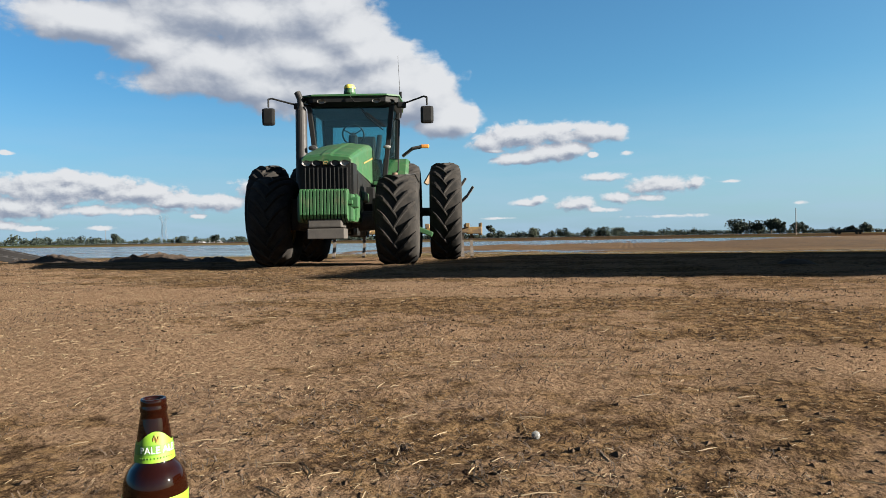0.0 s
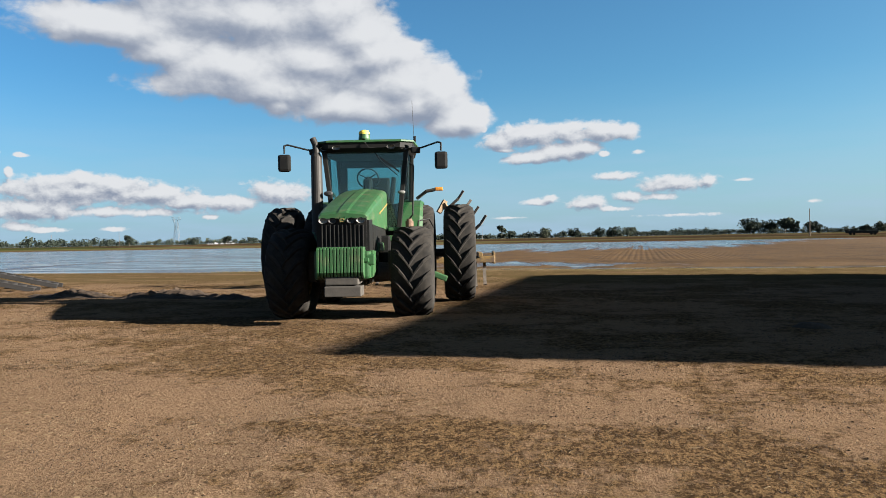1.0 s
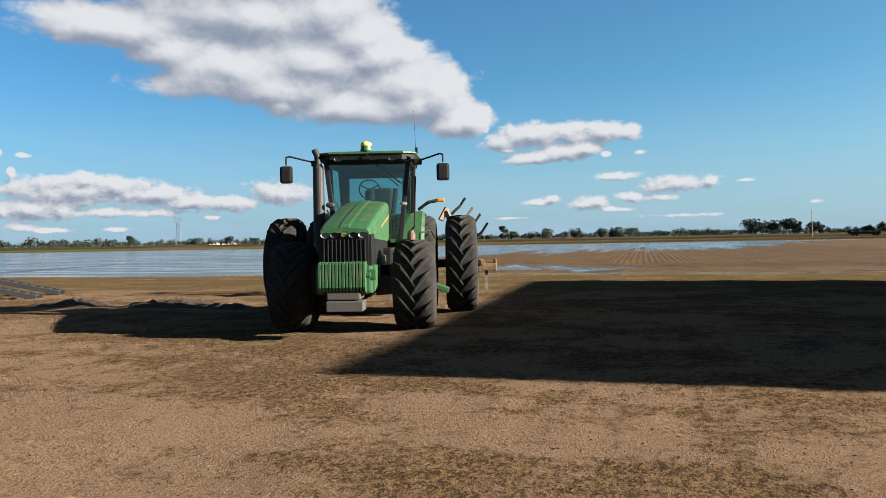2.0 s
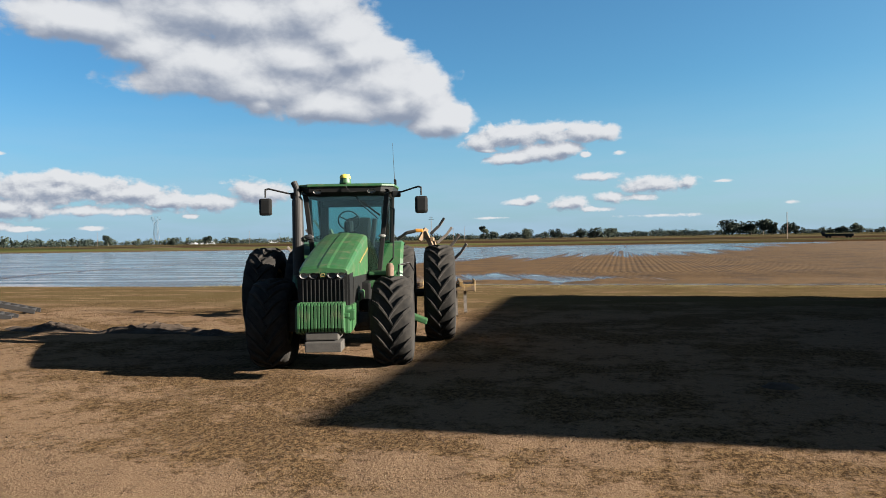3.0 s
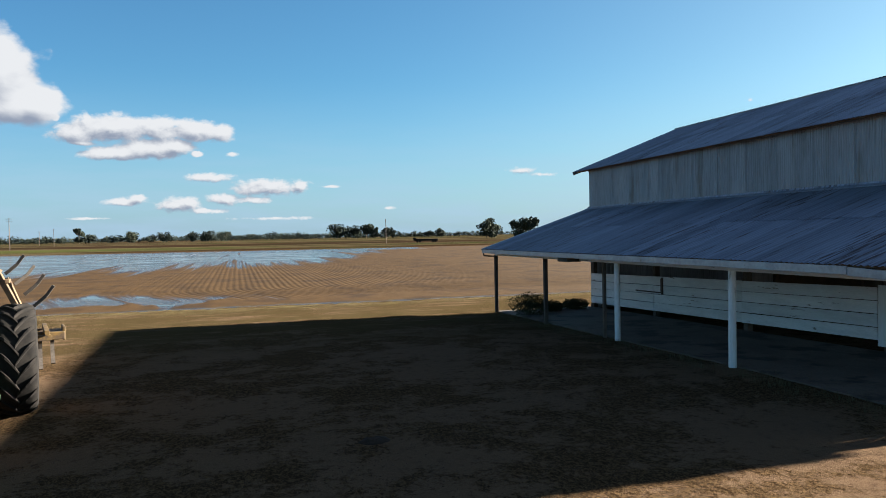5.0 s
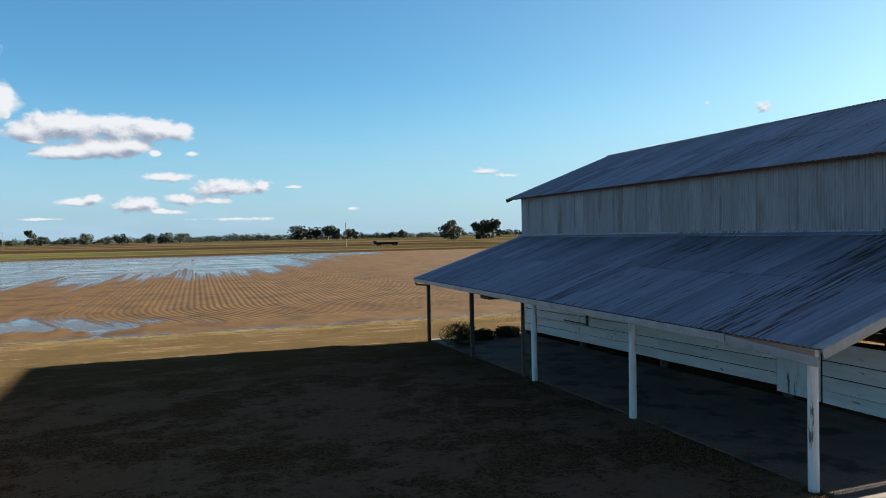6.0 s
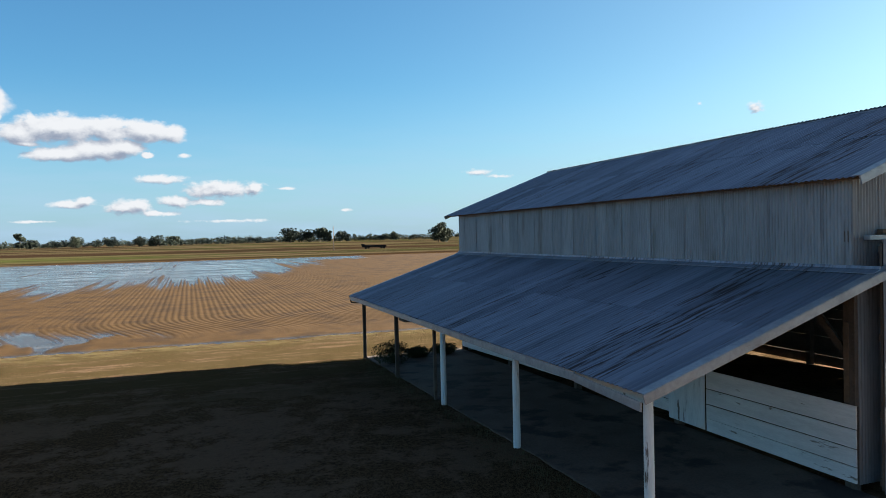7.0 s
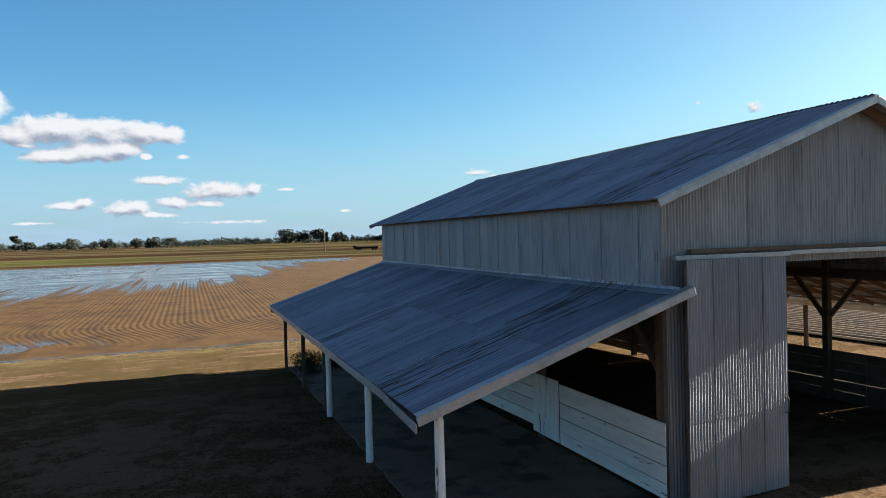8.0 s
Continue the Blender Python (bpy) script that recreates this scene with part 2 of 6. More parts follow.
def ground_mat():
    """Bare yard earth with old straw; brown tilled soil past y = 36; fallow bands past the field."""
    m = bpy.data.materials.new("earth")
    m.use_nodes = True
    nt = m.node_tree
    b = nt.nodes["Principled BSDF"]
    pos = nt.nodes.new("ShaderNodeNewGeometry").outputs["Position"]
    sep = nt.nodes.new("ShaderNodeSeparateXYZ")
    nt.links.new(pos, sep.inputs[0])

    def tex(s, detail=6, stretch=(1, 1, 1), rough=0.6):
        n = nt.nodes.new("ShaderNodeTexNoise")
        n.inputs["Scale"].default_value, n.inputs["Detail"].default_value, n.inputs["Roughness"].default_value = s, detail, rough
        nt.links.new(vec_node(nt, "MULTIPLY", pos, tuple(float(v) for v in stretch)), n.inputs["Vector"])
        return n.outputs["Fac"]

    def mix(f, a, c):
        n = nt.nodes.new("ShaderNodeMix")
        n.data_type = "RGBA"
        feed(nt, f, n.inputs["Factor"]), feed(nt, a, n.inputs[6]), feed(nt, c, n.inputs[7])
        return n.outputs[2]
    broad, patch, crumb, grit = tex(0.42, 5, (0.75, 1, 1)), tex(1.5, 9, rough=0.72), tex(9, 7, rough=0.7), tex(60, 5, rough=0.7)
    bare = mix(range_node(nt, grit, 0.38, 0.62, 0, 1), (0.100, 0.064, 0.039, 1), (0.146, 0.097, 0.060, 1))
    bare = mix(range_node(nt, tex(4.5, 8, rough=0.72), 0.52, 0.66, 0, 0.55), bare, (0.063, 0.040, 0.026, 1))
    fibre = math_node(nt, "ADD", math_node(nt, "MULTIPLY", tex(16, 8, (1, 0.6, 1), 0.75), 0.5), math_node(nt, "MULTIPLY", tex(46, 6, (1, 0.7, 1), 0.75), 0.5))
    straw = mix(range_node(nt, fibre, 0.45, 0.56, 0, 1), (0.026, 0.016, 0.009, 1), (0.112, 0.071, 0.035, 1))
    lie_of = math_node(nt, "ADD", math_node(nt, "MULTIPLY", broad, 0.42), math_node(nt, "ADD", math_node(nt, "MULTIPLY", patch, 0.36), math_node(nt, "MULTIPLY", crumb, 0.22)))
    for px, py, rx, ry, more in YARD_PATCHES:
        # trodden bare places and places thick with dead grass
        off = vec_node(nt, "MULTIPLY", vec_node(nt, "SUBTRACT", pos, (px, py, 0.0)), (1 / rx, 1 / ry, 0.0))
        ln = nt.nodes.new("ShaderNodeVectorMath")
        ln.operation = "LENGTH"
        nt.links.new(off, ln.inputs[0])
        lie_of = math_node(nt, "ADD", lie_of, range_node(nt, ln.outputs["Value"], 0.2, 1.2, more, 0))
    cover = range_node(nt, lie_of, 0.468, 0.53, 0.06, 0.92)
    yard = mix(cover, bare, straw)
    yard = mix(range_node(nt, tex(3.4, 10, rough=0.8), 0.60, 0.66, 0, 0.6), yard, (0.026, 0.017, 0.011, 1))
    # tilled soil and the strips beyond
    soil = mix(range_node(nt, tex(0.5, 6), 0.35, 0.65, 0, 1), (0.051, 0.026, 0.012, 1), (0.071, 0.039, 0.018, 1))
    belt = nt.nodes.new("ShaderNodeCombineXYZ")
    nt.links.new(math_node(nt, "MULTIPLY", sep.outputs[0], 0.0022), belt.inputs[0])
    nt.links.new(math_node(nt, "MULTIPLY", math_node(nt, "LOGARITHM", math_node(nt, "MAXIMUM", sep.outputs[1], 10.0), 2.718), 5.0), belt.inputs[1])

    def belts(s, shift, a, c, lo, hi):
        n = nt.nodes.new("ShaderNodeTexNoise")
        n.inputs["Scale"].default_value, n.inputs["Detail"].default_value, n.inputs["Roughness"].default_value = s, 7, 0.6
        nt.links.new(vec_node(nt, "ADD", belt.outputs[0], (shift, shift, 0.0)), n.inputs["Vector"])
        return range_node(nt, n.outputs["Fac"], a, c, lo, hi)
    far = mix(belts(1.6, 0.0, 0.44, 0.56, 0, 1), (0.069, 0.053, 0.028, 1), (0.029, 0.018, 0.011, 1))
    far = mix(belts(1.1, 7.0, 0.50, 0.56, 0, 0.85), far, (0.028, 0.034, 0.011, 1))
    far = mix(belts(3.2, 3.0, 0.55, 0.60, 0, 0.8), far, (0.085, 0.066, 0.039, 1))
    far = mix(belts(4.5, 11.0, 0.56, 0.61, 0, 0.8), far, (0.021, 0.018, 0.010, 1))
    wob = math_node(nt, "MULTIPLY", math_node(nt, "SUBTRACT", tex(0.5, 5), 0.5), 5.0)
    y = math_node(nt, "ADD", sep.outputs[1], wob)
    col = mix(range_node(nt, y, 35.5, 39, 0, 1), yard, soil)
    col = mix(range_node(nt, sep.outputs[1], 203, 207, 0, 1), col, far)
    lanes = range_node(nt, tex(1.3, 9, (0.13, 1, 1), 0.74), 0.39, 0.52, 0, 0.9)
    lanes = math_node(nt, "MULTIPLY", lanes, range_node(nt, y, 18, 26, 0, 1))
    lanes = math_node(nt, "MULTIPLY", lanes, range_node(nt, y, 35, 38, 1, 0))
    col = mix(lanes, col, (0.060, 0.044, 0.020, 1))
    # dry grass verge along the near end of the field
    verge = math_node(nt, "MULTIPLY", range_node(nt, y, 33.5, 36.5, 0, 1), range_node(nt, y, 38, 41, 1, 0))
    verge = math_node(nt, "MULTIPLY", verge, range_node(nt, tex(2.0, 9, (0.3, 1, 1), 0.72), 0.45, 0.55, 0, 0.9))
    col = mix(verge, col, (0.121, 0.093, 0.043, 1))
    # green strip along the bank behind the water, towards the west
    green = math_node(nt, "MULTIPLY", range_node(nt, sep.outputs[1], 204, 212, 0, 0.85), range_node(nt, sep.outputs[1], 290, 330, 1, 0))
    green = math_node(nt, "MULTIPLY", green, range_node(nt, sep.outputs[0], 30, -70, 0, 1))
    col = mix(math_node(nt, "MULTIPLY", green, range_node(nt, tex(0.05, 6, (0.3, 1, 1)), 0.40, 0.56, 0.3, 1)), col, (0.062, 0.070, 0.021, 1))
    nt.links.new(col, b.inputs["Base Color"])
    b.inputs["Roughness"].default_value = 0.97
    b.inputs["Specular IOR Level"].default_value = 0.0
    h = math_node(nt, "ADD", math_node(nt, "MULTIPLY", crumb, 0.45), math_node(nt, "ADD", math_node(nt, "MULTIPLY", tex(26, 6), 0.5), math_node(nt, "MULTIPLY", grit, 0.3)))
    bp = nt.nodes.new("ShaderNodeBump")
    bp.inputs["Strength"].default_value, bp.inputs["Distance"].default_value = 1.0, 0.05
    nt.links.new(h, bp.inputs["Height"]), nt.links.new(bp.outputs[0], b.inputs["Normal"])
    return m


def wet_soil(m):
    """Soil just above the water's level is soaked: darker and shining."""
    nt = m.node_tree
    b = nt.nodes["Principled BSDF"]
    sep = nt.nodes.new("ShaderNodeSeparateXYZ")
    nt.links.new(nt.nodes.new("ShaderNodeNewGeometry").outputs["Position"], sep.inputs[0])
    dry = range_node(nt, sep.outputs[2], -0.424, -0.392, 0, 1)
    nt.links.new(range_node(nt, dry, 0, 1, 0.22, 0.95, False), b.inputs["Roughness"])
    nt.links.new(range_node(nt, dry, 0, 1, 0.6, 0.1, False), b.inputs["Specular IOR Level"])
    old = b.inputs["Base Color"].links[0].from_socket
    n = nt.nodes.new("ShaderNodeMix")
    n.data_type, n.blend_type = "RGBA", "MULTIPLY"
    nt.links.new(range_node(nt, dry, 0, 1, 0.6, 0.0, False), n.inputs["Factor"])
    nt.links.new(old, n.inputs[6])
    n.inputs[7].default_value = (0.35, 0.33, 0.32, 1)
    nt.links.new(n.outputs[2], b.inputs["Base Color"])
    return m


EARTH = ground_mat()
SOIL = mat("tilled_soil", (0.076, 0.043, 0.017), (0.051, 0.028, 0.010), scale=0.9, fine=11, rough=0.95, bump=0.8, coords="World", spec=0.05, c3=(0.042, 0.024, 0.011), c3_scale=0.35, c3_from=0.48, c3_to=0.62, dist=0.05)
wet_soil(SOIL)
CLOD = mat("clod", (0.066, 0.044, 0.028), (0.028, 0.019, 0.012), scale=2, fine=40, rough=0.95, coords="World", spec=0.1)
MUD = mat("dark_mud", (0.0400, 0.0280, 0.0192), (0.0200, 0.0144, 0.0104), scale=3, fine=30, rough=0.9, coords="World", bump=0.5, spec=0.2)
DEAD_GRASS = mat("dead_grass", (0.049, 0.031, 0.017), (0.020, 0.013, 0.008), scale=5, fine=50, rough=0.85, coords="World", bump=0)
STRAW = mat("straw", (0.173, 0.128, 0.070), (0.070, 0.048, 0.026), scale=7, fine=60, rough=0.8, coords="World", bump=0)
WEED = mat("dry_weed", (0.109, 0.087, 0.041), (0.054, 0.057, 0.021), scale=1.5, fine=20, rough=0.85, coords="World", bump=0)
LEAF = mat("leaf", (0.030, 0.046, 0.016), (0.016, 0.027, 0.011), scale=1.0, fine=8, rough=0.75, coords="World", bump=0, spec=0.2)
# far foliage: bluish air haze is mixed into both leaf colours
LEAF_HAZE = mat("hazed_leaf", (0.0258, 0.0318, 0.0234), (0.0150, 0.0216, 0.0174), scale=0.06, fine=0.5, rough=0.9, coords="World", bump=0, spec=0.1)
LEAF_PALE_HAZE = mat("pale_hazed_leaf", (0.0492, 0.0570, 0.0390), (0.0288, 0.0360, 0.0258), scale=0.06, fine=0.5, rough=0.9, coords="World", bump=0, spec=0.1)
BARK = mat("bark", (0.12, 0.095, 0.07), (0.07, 0.055, 0.04), scale=4, fine=25, rough=0.95, stretch=(1, 1, 0.3))
CONCRETE = mat("old_concrete", (0.118, 0.088, 0.066), (0.070, 0.051, 0.038), scale=0.9, fine=18, rough=0.85, coords="World", bump=0.25, c3=(0.030, 0.022, 0.018), c3_scale=0.8, c3_from=0.5, c3_to=0.62)
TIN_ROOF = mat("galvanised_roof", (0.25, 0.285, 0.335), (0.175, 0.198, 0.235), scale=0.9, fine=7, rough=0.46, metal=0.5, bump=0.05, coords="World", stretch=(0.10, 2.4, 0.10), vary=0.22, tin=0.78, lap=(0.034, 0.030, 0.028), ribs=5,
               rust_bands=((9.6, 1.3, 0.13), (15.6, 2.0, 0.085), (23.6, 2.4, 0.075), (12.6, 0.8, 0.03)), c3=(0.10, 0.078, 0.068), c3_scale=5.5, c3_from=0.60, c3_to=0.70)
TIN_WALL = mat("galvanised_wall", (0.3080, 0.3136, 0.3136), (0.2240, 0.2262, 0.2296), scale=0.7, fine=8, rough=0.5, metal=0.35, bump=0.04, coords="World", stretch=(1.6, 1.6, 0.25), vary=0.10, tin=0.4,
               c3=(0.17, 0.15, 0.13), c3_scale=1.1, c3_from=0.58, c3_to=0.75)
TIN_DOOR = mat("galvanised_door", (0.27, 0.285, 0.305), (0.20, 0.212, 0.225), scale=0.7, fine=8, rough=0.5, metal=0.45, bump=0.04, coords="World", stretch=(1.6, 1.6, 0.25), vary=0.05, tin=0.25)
TRIM_TIN = mat("flashing", (0.40, 0.405, 0.41), (0.27, 0.275, 0.285), scale=2, fine=12, rough=0.4, metal=0.5, bump=0.08, coords="World", c3=(0.22, 0.17, 0.13), c3_scale=2.5, c3_from=0.62, c3_to=0.72)
WHITE_WOOD = mat("weathered_white_paint", (0.72, 0.70, 0.66), (0.56, 0.54, 0.51), scale=2.5, fine=22, rough=0.75, bump=0.2, coords="World", stretch=(1, 0.35, 2.0), vary=0.07,
                 c3=(0.20, 0.16, 0.12), c3_scale=3.5, c3_from=0.64, c3_to=0.70)
WHITE_POST = mat("flaking_white_post", (0.7420, 0.7314, 0.6996), (0.5830, 0.5724, 0.5406), scale=5, fine=30, rough=0.75, bump=0.25, stretch=(1.5, 1.5, 0.22), vary=0.06,
                 c3=(0.13, 0.10, 0.08), c3_scale=5, c3_from=0.60, c3_to=0.66)
DARK_WOOD = mat("weathered_timber", (0.115, 0.085, 0.062), (0.065, 0.048, 0.036), scale=3, fine=25, rough=0.9, bump=0.3, coords="World", vary=0.12)
BROWN_WOOD = mat("brown_rafter_timber", (0.1680, 0.1080, 0.0640), (0.0960, 0.0640, 0.0400), scale=3, fine=25, rough=0.9, bump=0.3, coords="World", vary=0.12)
GREEN = mat("green_machine_paint", (0.012, 0.057, 0.016), (0.016, 0.047, 0.016), scale=3, fine=20, rough=0.45, bump=0.03, c3=(0.068, 0.070, 0.037), c3_scale=4.5, c3_from=0.50, c3_to=0.78)
YELLOW = mat("yellow_machine_paint", (0.206, 0.131, 0.026), (0.137, 0.086, 0.023), scale=4, fine=25, rough=0.5, bump=0.05, c3=(0.137, 0.092, 0.045), c3_scale=5, c3_from=0.52, c3_to=0.7)
FADED_YELLOW = mat("faded_implement_yellow", (0.150, 0.089, 0.021), (0.078, 0.050, 0.020), scale=4, fine=25, rough=0.65, bump=0.05, c3=(0.057, 0.036, 0.021), c3_scale=5, c3_from=0.48, c3_to=0.62)
RUBBER = mat("dusty_rubber", (0.0090, 0.0086, 0.0083), (0.0255, 0.0225, 0.0195), scale=5, fine=30, rough=0.9, bump=0.1, spec=0.12)
BLACK = mat("black_plastic", (0.0030, 0.0030, 0.0030), (0.0067, 0.0064, 0.0056), scale=6, fine=40, rough=0.5, bump=0.03, spec=0.25)
GREY_IRON = mat("dusty_cast_iron", (0.0420, 0.0360, 0.0300), (0.0228, 0.0198, 0.0168), scale=6, fine=40, rough=0.75, bump=0.15)
STEEL = mat("worn_steel", (0.1275, 0.1087, 0.0900), (0.0638, 0.0510, 0.0420), scale=6, fine=30, rough=0.6, metal=0.4, bump=0.1)
RUSTY = mat("rusty_steel", (0.120, 0.075, 0.049), (0.068, 0.045, 0.034), scale=6, fine=30, rough=0.8, metal=0.2, bump=0.15)
EXHAUST = mat("dull_exhaust_metal", (0.0118, 0.0109, 0.0105), (0.0189, 0.0168, 0.0151), scale=5, fine=25, rough=0.55, metal=0.4, bump=0.05)
LAMP_GLASS = mat("lamp_lens", (0.1400, 0.1379, 0.1274), (0.0840, 0.0826, 0.0770), scale=20, fine=60, rough=0.2, bump=0.05)
LAMP_DARK = mat("dark_lamp_lens", (0.03, 0.03, 0.03), (0.018, 0.018, 0.018), scale=20, fine=60, rough=0.4, bump=0.02, spec=0.2)
AMBER = mat("amber_lens", (0.3850, 0.1680, 0.0280), (0.2940, 0.1120, 0.0210), scale=20, fine=50, rough=0.25, bump=0.02)
PALE_YELLOW = mat("receiver_yellow", (0.4960, 0.4092, 0.0620), (0.4340, 0.3472, 0.0496), scale=8, fine=30, rough=0.5, bump=0.02)
DARK_STEEL = mat("dark_ramp_steel", (0.0200, 0.0180, 0.0170), (0.0110, 0.0100, 0.0095), scale=5, fine=30, rough=0.7, metal=0.3, bump=0.1)
GLASS = glass_mat("cab_glass", (0.62, 0.80, 0.80), 0.06)
MIRROR = mat("mirror", (0.7, 0.7, 0.7), (0.7, 0.7, 0.7), rough=0.05, metal=1.0, bump=0)
WHITE_FAR = mat("far_white_sheet", (0.3200, 0.3200, 0.3200), (0.2560, 0.2560, 0.2560), scale=0.2, fine=2, rough=0.6, coords="World")
GALV_FAR = mat("far_steel", (0.1250, 0.1300, 0.1350), (0.0900, 0.0950, 0.1000), scale=0.2, fine=2, rough=0.6, coords="World", bump=0)
BOTTLE = mat("brown_glass", (0.009, 0.0018, 0.0006), (0.006, 0.0012, 0.0005), scale=10, fine=50, rough=0.04, rough2=0.06, bump=0, spec=0.3, trans=0.25, ior=1.5)
LABEL_GREEN = mat("green_paper", (0.125, 0.235, 0.010), (0.085, 0.180, 0.008), scale=25, fine=90, rough=0.5, bump=0.02)
LABEL_DARK = mat("dark_green_paper", (0.070, 0.170, 0.016), (0.050, 0.120, 0.010), scale=25, fine=90, rough=0.5, bump=0)
WHITE_INK = mat("white_ink", (0.637, 0.663, 0.637), (0.552, 0.578, 0.552), scale=30, fine=90, rough=0.5, bump=0)


def water_mat():
    m = bpy.data.materials.new("flood_water")
    m.use_nodes = True
    nt = m.node_tree
    b = nt.nodes["Principled BSDF"]
    b.inputs["Base Color"].default_value = (0.04, 0.03, 0.022, 1)
    b.inputs["Roughness"].default_value = 0.10
    b.inputs["IOR"].default_value = 1.33
    pos = nt.nodes.new("ShaderNodeNewGeometry").outputs["Position"]
    n = nt.nodes.new("ShaderNodeTexNoise")
    n.inputs["Scale"].default_value, n.inputs["Detail"].default_value = 1.4, 4
    nt.links.new(vec_node(nt, "MULTIPLY", pos, (0.5, 1.0, 1.0)), n.inputs["Vector"])
    bp = nt.nodes.new("ShaderNodeBump")
    bp.inputs["Strength"].default_value, bp.inputs["Distance"].default_value = 0.9, 0.07
    lanes = nt.nodes.new("ShaderNodeTexNoise")
    lanes.inputs["Scale"].default_value, lanes.inputs["Detail"].default_value, lanes.inputs["Roughness"].default_value = 0.5, 6, 0.65
    nt.links.new(vec_node(nt, "MULTIPLY", pos, (0.10, 1.0, 1.0)), lanes.inputs["Vector"])
    # still lanes between stretches ruffled by the wind
    calm = range_node(nt, lanes.outputs["Fac"], 0.44, 0.58, 0.15, 1.0)
    nt.links.new(math_node(nt, "MULTIPLY", n.outputs["Fac"], calm), bp.inputs["Height"]), nt.links.new(bp.outputs[0], b.inputs["Normal"])
    nt.links.new(range_node(nt, lanes.outputs["Fac"], 0.44, 0.58, 0.06, 0.26), b.inputs["Roughness"])
    return m


WATER = water_mat()

# ---- mesh helpers ----
def part(name, bm, material, parent=None, label="", smooth=False):
    me = bpy.data.meshes.new(name)
    bm.to_mesh(me)
    bm.free()
    if smooth:
        for f in me.polygons:
            f.use_smooth = True
    me.materials.append(material)
    ob = new(name, me)
    if parent is not None:
        ob.parent = parent
    if label:
        tagged(ob, label=label)
    return ob


def raw(name, verts, faces, material, parent=None, label="", smooth=False):
    me = bpy.data.meshes.new(name)
    me.from_pydata(verts, [], faces)
    me.update()
    if smooth:
        for f in me.polygons:
            f.use_smooth = True
    me.materials.append(material)
    ob = new(name, me)
    if parent is not None:
        ob.parent = parent
    if label:
        tagged(ob, label=label)
    return ob


def box(bm, c, s, m=None, bev=0.0):
    made = bmesh.ops.create_cube(bm, size=1.0)["verts"]
    for v in made:
        v.co = Vector((v.co.x * s[0], v.co.y * s[1], v.co.z * s[2]))
    if bev:
        es = list({e for v in made for e in v.link_edges})
        made = bmesh.ops.bevel(bm, geom=es, offset=bev, segments=2, affect="EDGES", profile=0.6)["verts"]
    t = Matrix.Translation(c) @ (m or Matrix.Identity(4))
    bmesh.ops.transform(bm, matrix=t, verts=list(set(made)))
    return bm


def bar(bm, p0, p1, w, h, bev=0.0, up=(0, 0, 1)):
    """A squared beam from p0 to p1, w wide and h high."""
    p0, p1 = Vector(p0), Vector(p1)
    d = p1 - p0
    y = d.normalized()
    upv = Vector(up) if abs(y.dot(Vector(up))) < 0.98 else Vector((0, 1, 0))
    x = y.cross(upv).normalized()
    z = x.cross(y)
    m = Matrix((x, y, z)).transposed().to_4x4()
    return box(bm, (p0 + p1) / 2, (w, d.length, h), m, bev)


def rod(bm, p0, p1, r0, r1=None, seg=10):
    p0, p1 = Vector(p0), Vector(p1)
    d = p1 - p0
    r1 = r0 if r1 is None else r1
    m = Matrix.Translation((p0 + p1) / 2) @ d.to_track_quat("Z", "Y").to_matrix().to_4x4()
    bmesh.ops.create_cone(bm, cap_ends=True, segments=seg, radius1=r0, radius2=r1, depth=d.length, matrix=m)
    return bm


def pipe(bm, pts, r, seg=8):
    for a, b in zip(pts[:-1], pts[1:]):
        rod(bm, a, b, r, r, seg)
    for p in pts[1:-1]:
        bmesh.ops.create_icosphere(bm, subdivisions=1, radius=r * 1.02, matrix=Matrix.Translation(p))
    return bm


def lathe(bm, prof, seg=32, axis="z", a0=0.0, a1=360.0):
    """Turns a profile of (radius, along) round an axis."""
    full = abs(a1 - a0) > 359.9
    n = seg if full else seg + 1
    rings = []
    for r, h in prof:
        ring = []
        for i in range(n):
            a = radians(a0 + (a1 - a0) * i / seg)
            x, y = r * math.cos(a), r * math.sin(a)
            ring.append(bm.verts.new((x, y, h) if axis == "z" else (h, x, y)))
        rings.append(ring)
    for r0, r1 in zip(rings[:-1], rings[1:]):
        for i in range(seg):
            j = (i + 1) % n
            bm.faces.new((r0[i], r0[j], r1[j], r1[i]))
    return bm


def loft(bm, rings, caps=True):
    """Skins closed rings of equal count."""
    vs = [[bm.verts.new(p) for p in ring] for ring in rings]
    n = len(vs[0])
    for a, b in zip(vs[:-1], vs[1:]):
        for i in range(n):
            j = (i + 1) % n
            bm.faces.new((a[i], a[j], b[j], b[i]))
    if caps:
        bm.faces.new(vs[0][::-1]), bm.faces.new(vs[-1])
    return bm


def fbm(x, y, z=0.0, octaves=3):
    return noise.fractal(Vector((x, y, z)), 0.9, 2.1, octaves)


def smooth(a, b, x):
    t = min(1.0, max(0.0, (x - a) / (b - a)))
    return t * t * (3 - 2 * t)


# ---- land ----
def lie(x, y):
    """Height of the yard and the land: level in front, falling gently towards the field, low banks beyond."""
    z = -0.0175 * max(0.0, min(y, 36) - 12.5)
    shore = 36.5 - 1.6 * smooth(-14, -28, x)
    z += -0.12 * smooth(shore, shore + 2.5, y)
    if y > 200:
        z += 0.55 * smooth(203, 208, y) - 0.25 * smooth(212, 220, y) + 0.25 * smooth(300, 420, y)
        z += 0.7 * smooth(330, 345, y) * (1 - smooth(350, 370, y))
    return z


